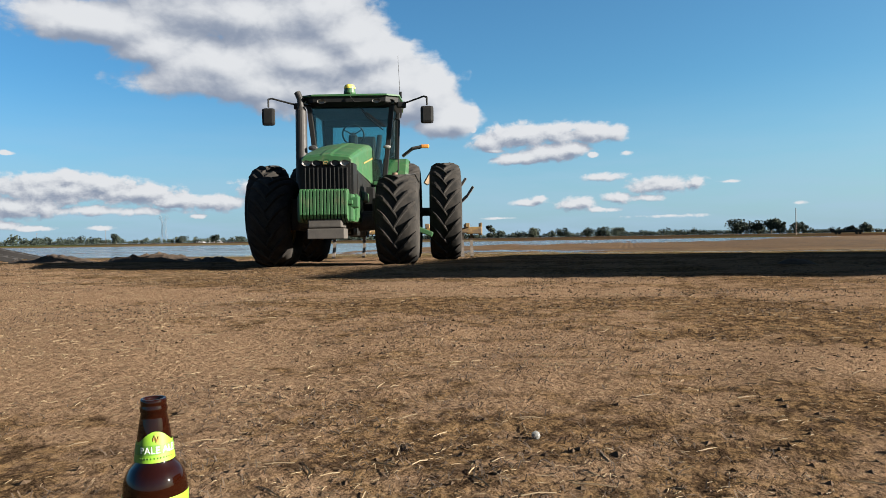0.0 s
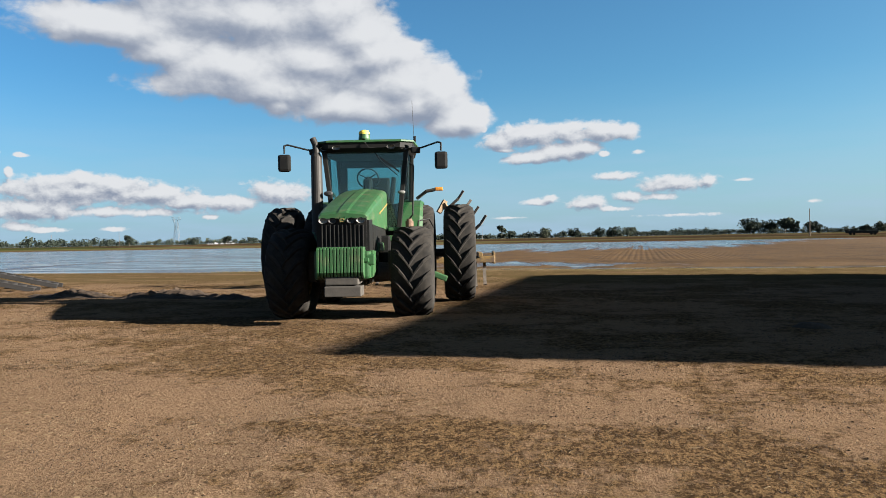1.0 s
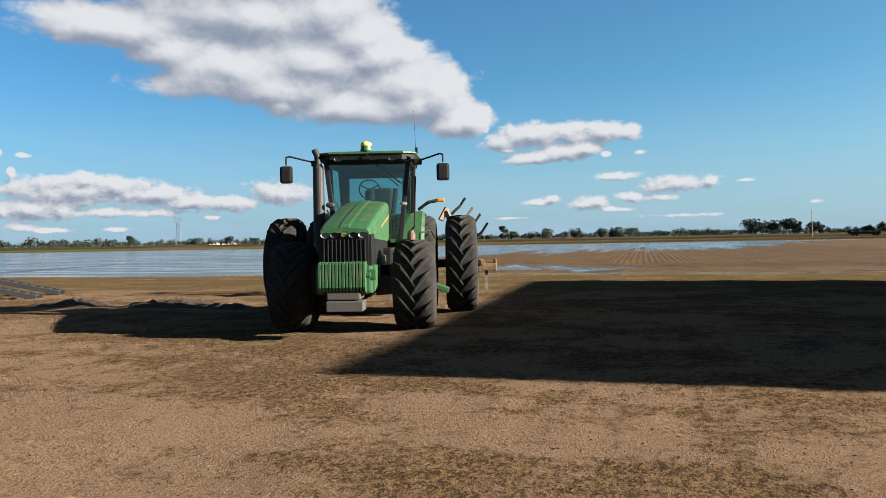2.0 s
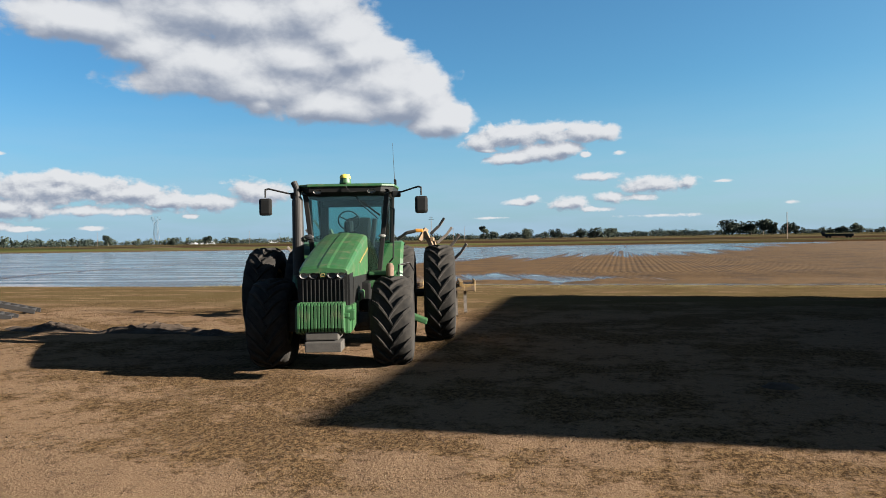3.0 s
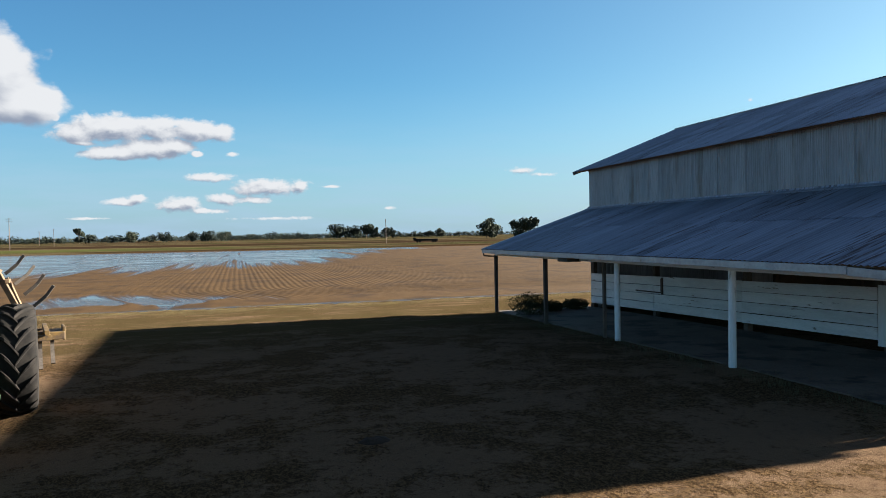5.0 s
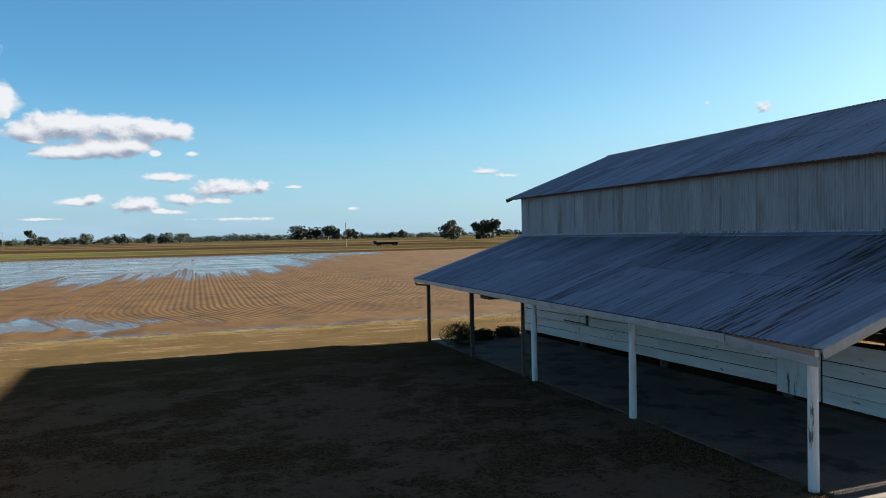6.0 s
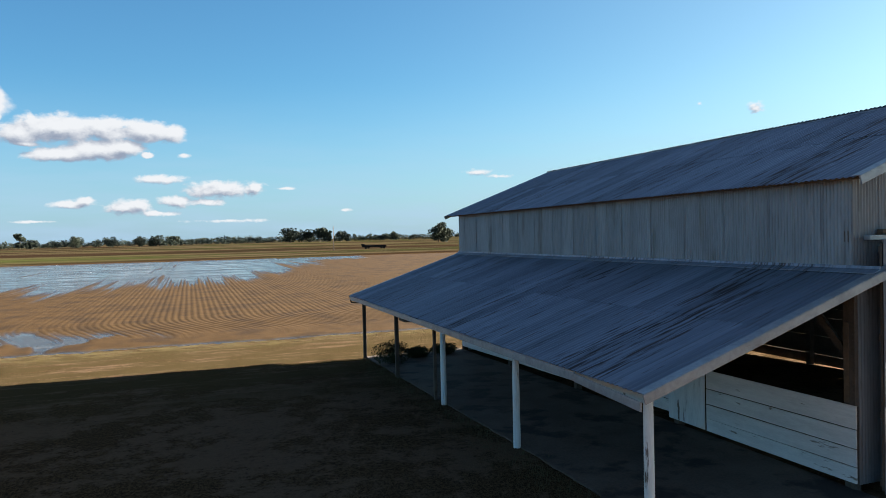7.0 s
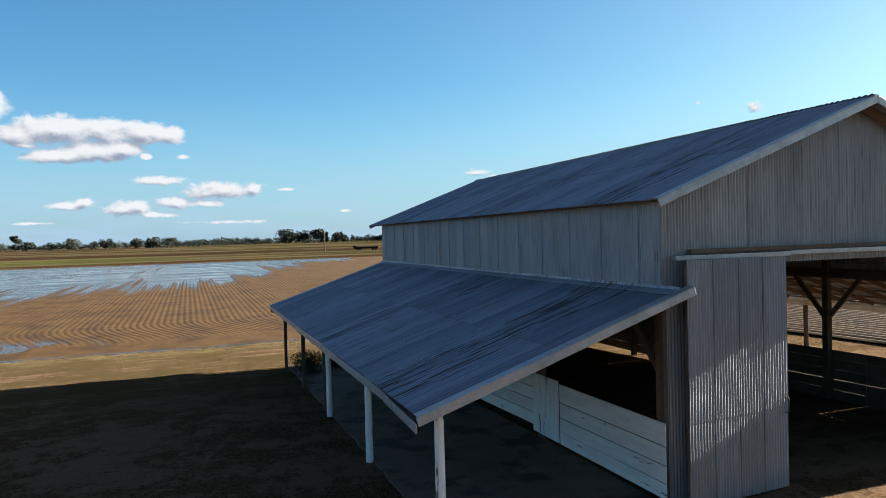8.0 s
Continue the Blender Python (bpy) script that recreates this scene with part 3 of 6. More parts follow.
def relief(x, y):
    near = 1 - smooth(30, 45, y)
    r = 0.028 * fbm(x * 0.35, y * 0.35) + 0.016 * fbm(x * 1.6, y * 1.6, 5) + 0.009 * fbm(x * 5.5, y * 5.5, 9, 2)
    return r * near * (1 - 0.7 * smooth(9.5, 10.5, x) * smooth(6.5, 8, y))


def steps(*spans):
    out = []
    for a, b, d in spans:
        n = max(1, round((b - a) / d))
        out += [a + (b - a) * i / n for i in range(n)]
    out.append(spans[-1][1])
    return out


def ground():
    xs = steps((-4200, -1000, 400), (-1000, -200, 100), (-200, -60, 14), (-60, -20, 2.5), (-20, -9, 0.4), (-9, 9, 0.11), (9, 20, 0.4), (20, 60, 2.5), (60, 200, 14), (200, 1000, 100), (1000, 4200, 400))
    ys = steps((-1500, -100, 200), (-100, -20, 10), (-20, -2, 1.0), (-2, 12, 0.10), (12, 20, 0.25), (20, 44, 0.7), (44, 200, 12), (200, 222, 1.5), (222, 325, 20), (325, 375, 5), (375, 1000, 60), (1000, 4400, 400))
    verts = [(x, y, lie(x, y) + (relief(x, y) if abs(x) < 70 and -30 < y < 46 else 0)) for y in ys for x in xs]
    n = len(xs)
    faces = [(j * n + i, j * n + i + 1, j * n + n + i + 1, j * n + n + i) for j in range(len(ys) - 1) for i in range(n - 1)]
    return tagged(raw("ground", verts, faces, EARTH, smooth=True), "bare brown farmyard earth strewn with old straw", "ground", kind="structure")


ground()
LEVEL = -0.425          # the water's level in the flooded field


# where the standing water begins along the rows
WATER_X = (-40, -15, -8, -3, 3, 8, 12, 17, 25, 33, 48, 62)
WATER_Y = (76, 79, 86, 92, 90, 92, 100, 114, 138, 166, 181, 300)


def shoreline(x):
    for k in range(len(WATER_X) - 1):
        if x < WATER_X[k + 1]:
            f = max(0.0, (x - WATER_X[k]) / (WATER_X[k + 1] - WATER_X[k]))
            return WATER_Y[k] + f * (WATER_Y[k + 1] - WATER_Y[k])
    return 300.0


def wet(x, y):
    """1 where the field lies under water, 0 where it is dry."""
    x += 0.5 * fbm(x * 0.3, y * 0.02, 3)
    y += 3.0 * fbm(x * 0.5, y * 0.04, 7)
    left = smooth(-16, -24, x) * smooth(34.5, 36.5, y)
    start = shoreline(x) + 13 * fbm(math.floor(x / 5.4) * 3.1, 1.0) + 5 * fbm(x * 1.3, 4.0)
    far = 0.6 * smooth(start - 16, start + 6, y) + 0.4 * smooth(start, start + 40, y)
    near = smooth(3, -6, x + (y - 44) * 0.9) * smooth(39.0, 41.5, y) * (1 - smooth(44, 53, y))
    return max(left, far, 0.74 * near)


def bend(y):
    """Sideways swing of the drill rows where the machine turned at the headland."""
    return 2.6 * smooth(51, 40, y) ** 1.4


def field_height(s, x, y, pitch=0.44):
    row = 1.0 - abs(math.cos(s * math.pi / pitch)) ** 3
    w = wet(x, y)
    streak = 0.35 + 0.65 * w
    band = fbm(s * 0.30, y * 0.010, 2) * 0.030 * streak + fbm(s * 0.9, y * 0.03, 4) * 0.024 * streak + fbm(s * 2.2, y * 0.08, 6, 2) * 0.012 * streak
    end = smooth(36.5, 38.5, y)
    return -0.375 - 0.05 * (1 - end) - 0.070 * w + 0.019 * (row - 0.4) * smooth(40, 43, y) * (1 - 0.6 * smooth(90, 130, y)) * (0.2 + smooth(-10, 4, x) * smooth(32, 20, x) * 0.8) + band


def field():
    verts, faces = [], []

    def sheet(ss, ys, pitch=0.44):
        base, n = len(verts), len(ss)
        for y in ys:
            for s in ss:
                x = s + bend(y)
                verts.append((x, y, field_height(s, x, y, pitch)))
        for j in range(len(ys) - 1):
            for i in range(n - 1):
                a = base + j * n + i
                faces.append((a, a + 1, a + n + 1, a + n))
    sheet(steps((-40, 42, 0.0733)), steps((36.5, 56, 0.5), (56, 64, 1.0), (64, 112, 3.5)))
    sheet(steps((-40, 70, 0.2)), steps((112, 203, 4.0)), 0.8)
    sheet(steps((-260, -100, 2.0), (-100, -40, 0.4)), steps((35.0, 60, 2.0), (60, 203, 5.0)), 1.6)
    sheet(steps((42, 70, 0.4)), steps((36.5, 60, 0.9), (60, 112, 3.0)), 1.6)
    sheet(steps((70, 300, 2.5)), steps((36.5, 203, 6.0)), 10.0)
    n0 = len(verts)
    xs, ys = steps((35.5, 62, 0.15), (62, 300, 14)), steps((-80, 37, 4.0))
    for y in ys:
        for x in xs:
            verts.append((x, y, lie(x, y) + 0.06 + 0.055 * math.sin(x * 2 * math.pi / 0.75) + 0.02 * fbm(x * 0.5, y * 0.5)))
    for j in range(len(ys) - 1):
        for i in range(len(xs) - 1):
            a = n0 + j * len(xs) + i
            faces.append((a, a + 1, a + len(xs) + 1, a + len(xs)))
    return tagged(raw("field", verts, faces, SOIL, smooth=True), "tilled brown field with fine drill rows", "field", kind="structure")


field()
raw_water = raw("water", [(-260, 35, LEVEL), (-15, 35, LEVEL), (-15, 39.5, LEVEL), (100, 39.5, LEVEL), (100, 203, LEVEL), (-260, 203, LEVEL)], [(0, 1, 2, 3, 4, 5)], WATER)
tagged(raw_water, "shallow flood water lying in the field rows, mirroring the sky", "water", kind="structure")

# ---- barn ----
WX, EX = 15.0, 25.0                   # long walls
MID = 19.98                           # under the ridge
Y0, Y1 = 8.0, 27.85                   # gable walls
LEAN_OUT, LEAN_Z = 9.97, 2.44         # eave of the lean-to roof
LEAN_IN_Z = 4.12                      # its height at the wall
EAVE_X, EAVE_Z, RIDGE_Z = 14.62, 5.80, 7.87
BAYS = [8.08, 13.06, 18.01, 22.96, 27.95]


def empty(name, label, category, group="", at=(0, 0, 0)):
    ob = new(name)
    ob.location = at
    ob.empty_display_size = 0.3
    return tagged(ob, label, category, group)


def tin_mesh(name, periods=9, seg=4, amp=0.011):
    """One corrugated sheet, a unit wide and a unit long."""
    n = periods * seg
    vs = []
    for j in (0, 1):
        for i in range(n + 1):
            vs.append((i / n, j, amp * math.sin(2 * math.pi * i / seg)))
    me = bpy.data.meshes.new(name)
    me.from_pydata(vs, [], [(i, i + 1, n + i + 2, n + i + 1) for i in range(n)])
    for f in me.polygons:
        f.use_smooth = True
    return me


TINS = {}


def tin(parent, name, material, o, u, v, w, l, lift=0.0):
    """A sheet from corner o, w along u and l along v."""
    key = (name, material.name)
    if key not in TINS:
        TINS[key] = tin_mesh(name, seg=12, amp=0.013) if name == "door_sheet" else tin_mesh(name, 5, 6, 0.014) if name == "roof_sheet" else tin_mesh(name, seg=6)
        TINS[key].materials.append(material)
    u, v = Vector(u).normalized(), Vector(v).normalized()
    n = u.cross(v)
    ob = new(name, TINS[key])
    ob.parent = parent
    m = Matrix((u * w, v * l, n)).transposed().to_4x4()
    m.translation = Vector(o) + n * lift
    ob.matrix_basis = m
    return ob


barn = empty("barn", "old galvanised corrugated iron barn with open-sided lean-to roofs", "barn", at=(MID, 18, 0))
BARN_SHIFT = Matrix.Translation((-MID, -18, 0))
rng = random.Random(4)


def in_barn(ob):
    """Hangs a part that was built in world places on the barn."""
    ob.parent = barn
    ob.matrix_parent_inverse = BARN_SHIFT
    return ob


def roof_slope(name, p_out, p_in, ya, yb, rows, sign):
    """Purlins and rafters, with the sheets on them. p: (x, z) at the eave and at the top."""
    bm = bmesh.new()
    (xo, zo), (xi, zi) = p_out, p_in
    for k in range(6):
        f = 0.03 + 0.94 * k / 5
        bar(bm, (xo + (xi - xo) * f, ya + 0.06, zo + (zi - zo) * f - 0.06), (xo + (xi - xo) * f, yb - 0.06, zo + (zi - zo) * f - 0.06), 0.09, 0.05)
    n = 17
    for k in range(n):
        y = ya + 0.35 + (yb - ya - 0.7) * k / (n - 1)
        f0 = 0.10
        bar(bm, (xo + (xi - xo) * f0, y, zo + (zi - zo) * f0 - 0.155), (xi, y, zi - 0.155), 0.05, 0.14)
    roof = in_barn(part("roof", bm, BROWN_WOOD, None, name))
    cols = 32
    w = (yb - ya) / cols
    d = Vector((xi - xo, 0, zi - zo))
    length = d.length / rows
    u = Vector((0, -1, 0)) if sign > 0 else Vector((0, 1, 0))
    for c in range(cols):
        yc = (ya + (c + 1) * w) if sign > 0 else (ya + c * w)
        for r in range(rows):
            o = Vector((xo, yc, zo)) + d * (r / rows)
            m = TIN_ROOF
            s = tin(roof, "roof_sheet", m, o, u, d, w * 1.06, length * 1.03, 0.006 + 0.008 * r + rng.uniform(0, 0.004) + (0.004 if c % 2 else 0))
    return roof


roof_slope("galvanised lean-to roof sheets with rusty brown streaks", (LEAN_OUT, LEAN_Z), (WX, LEAN_IN_Z), 7.36, 28.0, 2, 1)
roof_slope("galvanised lean-to roof sheets", (2 * MID - LEAN_OUT, LEAN_Z), (EX, LEAN_IN_Z), 7.36, 28.0, 2, -1)
roof_slope("galvanised upper roof sheets, rust-streaked at the far end", (EAVE_X, EAVE_Z), (MID, RIDGE_Z), 7.49, 28.6, 2, 1)
roof_slope("galvanised upper roof sheets", (2 * MID - EAVE_X, EAVE_Z), (MID, RIDGE_Z), 7.49, 28.6, 2, -1)

# ridge cap
bm = bmesh.new()
loft(bm, [[(MID - 0.2, y, RIDGE_Z - 0.045), (MID, y, RIDGE_Z + 0.04), (MID + 0.2, y, RIDGE_Z - 0.045), (MID, y, RIDGE_Z + 0.02)] for y in (7.47, 28.62)])
in_barn(part("ridge_cap", bm, TRIM_TIN))
# flashing where the lean-to meets the wall
for wx, s in ((WX, -1), (EX, 1)):
    bm = bmesh.new()
    loft(bm, [[(wx + s * 0.03, y, LEAN_IN_Z + 0.10), (wx + s * 0.05, y, LEAN_IN_Z + 0.045), (wx + s * 0.20, y, LEAN_IN_Z - 0.02), (wx + s * 0.20, y, LEAN_IN_Z - 0.03), (wx + s * 0.02, y, LEAN_IN_Z + 0.03)] for y in (7.40, 27.98)])
    in_barn(part("flashing", bm, TIN_ROOF))


def under_lean(x):
    return LEAN_Z + (LEAN_IN_Z - LEAN_Z) * (x - LEAN_OUT) / (WX - LEAN_OUT)


# clerestory walls
for wx, s in ((WX, -1), (EX, 1)):
    bm = bmesh.new()
    for z in (3.9, 4.9, 5.75):
        bar(bm, (wx - s * 0.07, Y0 + 0.05, z), (wx - s * 0.07, Y1 - 0.05, z), 0.09, 0.14)
    wall = in_barn(part("wall", bm, DARK_WOOD, None, "upper side wall of upright galvanised corrugated sheets"))
    cols = 30
    w = (Y1 - Y0) / cols
    for c in range(cols):
        y = Y0 + (c + 1) * w if s < 0 else Y0 + c * w
        tin(wall, "wall_sheet", TIN_WALL, (wx, y, LEAN_IN_Z - 0.25), (0, s, 0) if s < 0 else (0, 1, 0), (0, 0, 1), w * 1.05, 2.03 + rng.uniform(-0.02, 0), (0.020 if c % 2 else 0.004))


def gable_top(x):
    return RIDGE_Z - 0.05 - abs(x - MID) * (RIDGE_Z - EAVE_Z) / (MID - EAVE_X)


def gable_sheet(parent, x0, x1, y, z0, material, name="wall_sheet"):
    """An upright sheet under the sloping roof."""
    n = max(4, round((x1 - x0) / 0.018))
    vs, fs = [], []
    for i in range(n + 1):
        x = x0 + (x1 - x0) * i / n
        yy = y + 0.011 * math.sin(x / 0.0725 * 2 * math.pi)
        vs += [(x, yy, z0), (x, yy, gable_top(x))]
    fs = [(2 * i, 2 * i + 2, 2 * i + 3, 2 * i + 1) for i in range(n)]
    ob = raw(name, vs, fs, material, None, smooth=True)
    ob.parent = parent
    return ob


DOOR_L, DOOR_R, DOOR_TOP = 17.7, 22.3, 4.62
for y, near in ((Y0, True), (Y1, False)):
    bm = bmesh.new()
    bar(bm, (WX, y + (0.09 if near else -0.09), 4.75), (EX, y + (0.09 if near else -0.09), 4.75), 0.12, 0.2)
    wall = in_barn(part("wall", bm, DARK_WOOD, None, "gable wall of upright galvanised corrugated sheets"))
    k = 0
    x = WX
    while x < EX - 0.01:
        x1 = min(x + 0.70, EX)
        z0 = 4.55 if (near and DOOR_L - 0.5 < x < DOOR_R + 0.4) else 0.12
        if not near:
            z0 = lie(x, y) - 0.05
        gable_sheet(wall, x, x1 + 0.02, y + (-0.006 if k % 2 else 0.0) * (1 if near else -1), z0, TIN_WALL)
        x, k = x1, k + 1

# upper rake trims and the lean-to's rake trims, near and far
def rake(p0, p1, y, deep=0.15):
    bm = bmesh.new()
    bar(bm, (p0[0], y, p0[1] - deep / 2 + 0.012), (p1[0], y, p1[1] - deep / 2 + 0.012), 0.03, deep, 0.006)
    a, b = Vector((p0[0], 0, p0[1])), Vector((p1[0], 0, p1[1]))
    s = 1 if y < 15 else -1
    bar(bm, (p0[0], y + s * 0.09, p0[1] + 0.024), (p1[0], y + s * 0.09, p1[1] + 0.024), 0.20, 0.010)
    in_barn(part("rake_trim", bm, TRIM_TIN, None, "dented galvanised edge flashing"))


for y in (7.46, 28.62):
    rake((EAVE_X - 0.03, EAVE_Z), (MID, RIDGE_Z), y)
    rake((2 * MID - EAVE_X + 0.03, EAVE_Z), (MID, RIDGE_Z), y)
for y in (7.33, 28.02):
    m1, m2 = (LEAN_OUT + 2.3, under_lean(LEAN_OUT + 2.3)), (LEAN_OUT + 3.9, under_lean(LEAN_OUT + 3.9))
    rake((LEAN_OUT - 0.03, LEAN_Z), m1, y)
    rake(m1, (WX + 0.25, under_lean(WX + 0.25)), y + 0.012)
    rake((2 * MID - LEAN_OUT, LEAN_Z), (EX, LEAN_IN_Z), y)

# eave boards, beams and posts
for s, ox in ((1, LEAN_OUT), (-1, 2 * MID - LEAN_OUT)):
    bm = bmesh.new()
    bar(bm, (ox - s * 0.012, 9.4, LEAN_Z - 0.085), (ox - s * 0.012, 27.98, LEAN_Z - 0.085), 0.03, 0.15, 0.006)
    in_barn(part("fascia", bm, TRIM_TIN, None, "pale eave board"))
    bm = bmesh.new()
    bar(bm, (ox - s * 0.02, 7.42, LEAN_Z - 0.19), (ox - s * 0.01, 9.38, LEAN_Z - 0.10), 0.03, 0.15, 0.006)
    in_barn(part("fascia", bm, TRIM_TIN, None, "loose eave board sagging at the corner"))
    bm = bmesh.new()
    px = ox + s * 0.585
    bar(bm, (px, 8.0, 2.26), (px, 27.98, 2.26), 0.09, 0.19, 0.008)
    in_barn(part("beam", bm, WHITE_WOOD, None, "white-painted eave beam"))
    for k, y in enumerate(BAYS):
        zb = lie(px, y) - 0.05
        bm = bmesh.new()
        if k < 3 and s > 0:
            rod(bm, (px, y, zb), (px, y, 2.17), 0.088, 0.082, 14)
            m, lab = WHITE_POST, "round white-painted timber post, paint flaking"
        else:
            box(bm, (px, y, (zb + 2.17) / 2), (0.13, 0.13, 2.17 - zb), None, 0.01)
            m, lab = DARK_WOOD, "bare dark timber post"
        in_barn(part("post", bm, m, None, lab))

# second thin post beside the third one, and the bracket under the far corner
bm = bmesh.new()
box(bm, (10.55, 18.75, 1.02), (0.09, 0.09, 2.3), None, 0.006)
in_barn(part("post", bm, DARK_WOOD, None, "thin square post beside a white one"))
bm = bmesh.new()
pipe(bm, [(LEAN_OUT, 27.9, LEAN_Z - 0.17), (LEAN_OUT + 0.03, 27.9, LEAN_Z - 0.27), (LEAN_OUT + 0.5, 27.93, LEAN_Z - 0.31)], 0.03)
in_barn(part("downpipe", bm, GREY_IRON))
bm = bmesh.new()
box(bm, (LEAN_OUT + 0.35, 20.6, 2.2), (0.5, 0.7, 0.12), None, 0.01)
in_barn(part("shelf_box", bm, DARK_WOOD))

# frame inside: posts, plates, braces
for x in (WX + 0.12, EX - 0.12):
    for k, y in enumerate(BAYS):
        zb = lie(x, y) - 0.05
        bm = bmesh.new()
        yy = min(max(y, Y0 + 0.12), Y1 - 0.12)
        box(bm, (x, yy, (zb + 5.75) / 2), (0.19, 0.19, 5.75 - zb), None, 0.01)
        in_barn(part("post", bm, DARK_WOOD, None, "dark timber wall post"))
        for s in (-1, 1):
            if Y0 < yy + s * 1.2 < Y1:
                bm = bmesh.new()
                bar(bm, (x, yy + s * 0.08, 2.5), (x, yy + s * 1.2, 3.75), 0.07, 0.14)
                in_barn(part("brace", bm, DARK_WOOD))
for k, y in enumerate(BAYS[1:-1]):
    bm = bmesh.new()
    bar(bm, (WX + 0.1, y, 5.6), (EX - 0.1, y, 5.6), 0.09, 0.24)
    bar(bm, (MID, y, 5.7), (MID, y, 7.6), 0.12, 0.12)
    for s in (-1, 1):
        bar(bm, (MID + s * 4.6, y, 5.7), (MID, y, 7.6), 0.09, 0.14)
    in_barn(part("truss", bm, DARK_WOOD))
for x in (WX + 0.12, EX - 0.12):
    bm = bmesh.new()
    bar(bm, (x, Y0 + 0.1, 3.78), (x, Y1 - 0.1, 3.78), 0.12, 0.2)
    in_barn(part("beam", bm, DARK_WOOD))


# board walls: each board a piece
def board_wall(x, ya, yb, levels, material, tilt=0.0, gap=0.02, label=""):
    bm = bmesh.new()
    for y in np.linspace(ya + 0.08, yb - 0.08, max(2, int((yb - ya) / 2.4) + 1)):
        box(bm, (x + 0.06, y, (levels[0] + levels[-1]) / 2 + tilt * (y - ya)), (0.06, 0.10, levels[-1] - levels[0] - 0.04))
    wall = in_barn(part("wall", bm, DARK_WOOD, None, label))
    for z0, z1 in zip(levels[:-1], levels[1:]):
        parts = max(1, round((yb - ya) / 4.9))
        for k in range(parts):
            a, b = ya + (yb - ya) * k / parts + 0.006, ya + (yb - ya) * (k + 1) / parts - 0.006
            bm = bmesh.new()
            jit = rng.uniform(-0.006, 0.006)
            bar(bm, (x + jit, a, (z0 + z1) / 2 + tilt * (a - ya)), (x + jit + rng.uniform(-0.006, 0.006), b, (z0 + z1) / 2 + tilt * (b - ya) + rng.uniform(-0.006, 0.006)), 0.028, z1 - z0 - gap)
            o = part("board", bm, material, wall)
    return wall


board_wall(WX, 7.93, 11.92, [0.17, 0.48, 0.82, 1.18, 1.63], WHITE_WOOD, tilt=-0.006, label="white-painted plank wall with an open bay above")
board_wall(WX, 13.3, 27.8, [0.30, 0.62, 0.95, 1.28, 1.62], WHITE_WOOD, tilt=-0.024, label="white-painted plank wall, weathered and stained")
# flush white hatch between them
bm = bmesh.new()
box(bm, (WX - 0.02, 12.62, 0.92), (0.04, 1.3, 1.5), None, 0.006)
hatch = in_barn(part("hatch", bm, WHITE_POST, None, "plain white wooden hatch"))
bm = bmesh.new()
box(bm, (WX + 0.05, 13.3, 1.9), (0.1, 0.14, 1.1), None, 0.008)
in_barn(part("window_post", bm, DARK_WOOD))
bm = bmesh.new()
box(bm, (WX + 0.05, 8.14, 2.4), (0.1, 0.12, 1.5), None, 0.008)
in_barn(part("window_post", bm, BROWN_WOOD))
# header above the open band of the far bays
bm = bmesh.new()
for z in (2.32, 2.62, 2.92, 3.22, 3.52, 3.82):
    bar(bm, (WX, 13.3, z - 0.10), (WX, 27.8, z - 0.10 - 0.2), 0.026, 0.29)
in_barn(part("wall", bm, DARK_WOOD, None, "dark board wall under the lean-to roof"))
# iron hook frame on the planks
bm = bmesh.new()
pipe(bm, [(WX - 0.05, 22.4, 1.32), (WX - 0.05, 22.4, 0.80), (WX - 0.05, 24.1, 0.78)], 0.025)
box(bm, (WX - 0.04, 22.35, 1.05), (0.04, 0.10, 0.62), None, 0.005)
in_barn(part("gate_latch", bm, RUSTY, None, "dark iron bracket on the plank wall"))

# far long wall: low boards with gaps
board_wall(EX, 8.1, 15.6, [0.05, 0.36, 0.67, 0.98, 1.29, 1.56], DARK_WOOD, tilt=-0.016, gap=0.006, label="low dark plank wall")
board_wall(EX, 15.6, 27.8, [-0.05, 0.30, 0.64, 0.98, 1.32, 1.66, 2.0, 2.34, 2.68, 3.02, 3.36, 3.7], DARK_WOOD, gap=0.005, label="closed dark plank wall at the back")

# corner: narrow corrugated strip and post beside the sliding door
bm = bmesh.new()
box(bm, (WX + 0.05, Y0 + 0.02, 1.95), (0.09, 0.12, 3.8), None, 0.01)
in_barn(part("corner_post", bm, DARK_WOOD, None, "dark corner post"))

# sliding door
bm = bmesh.new()
bar(bm, (17.80, Y0 - 0.12, 0.12), (17.80, Y0 - 0.12, 4.62), 0.09, 0.04)
door = in_barn(part("door", bm, DARK_WOOD, None, "tall sliding door of corrugated sheets, pushed aside"))
for x in (15.30, 16.55):
    part("stile", bar(bmesh.new(), (x, Y0 - 0.12, 0.12), (x, Y0 - 0.12, 4.62), 0.09, 0.04), DARK_WOOD, door)
for z in (0.25, 1.5, 2.9, 4.5):
    part("ledge", bar(bmesh.new(), (15.28, Y0 - 0.07, z), (17.74, Y0 - 0.07, z), 0.04, 0.14), DARK_WOOD, door)
cols = 4
w = (17.86 - 15.24) / cols
for c in range(cols):
    for z0, ln in ((0.06, 1.62), (1.66, 3.02)):
        tin(door, "door_sheet", TIN_DOOR, (15.24 + c * w, Y0 - 0.155, z0), (1, 0, 0), (0, 0, 1), w * 1.03, ln, 0.004 + (0.01 if z0 > 1 else 0) + 0.004 * (c % 2))
bm = bmesh.new()
pipe(bm, [(17.79, Y0 - 0.18, 1.55), (17.79, Y0 - 0.25, 1.57), (17.79, Y0 - 0.25, 1.85), (17.79, Y0 - 0.18, 1.87)], 0.012)
part("handle", bm, STEEL, door, "bent iron door handle")
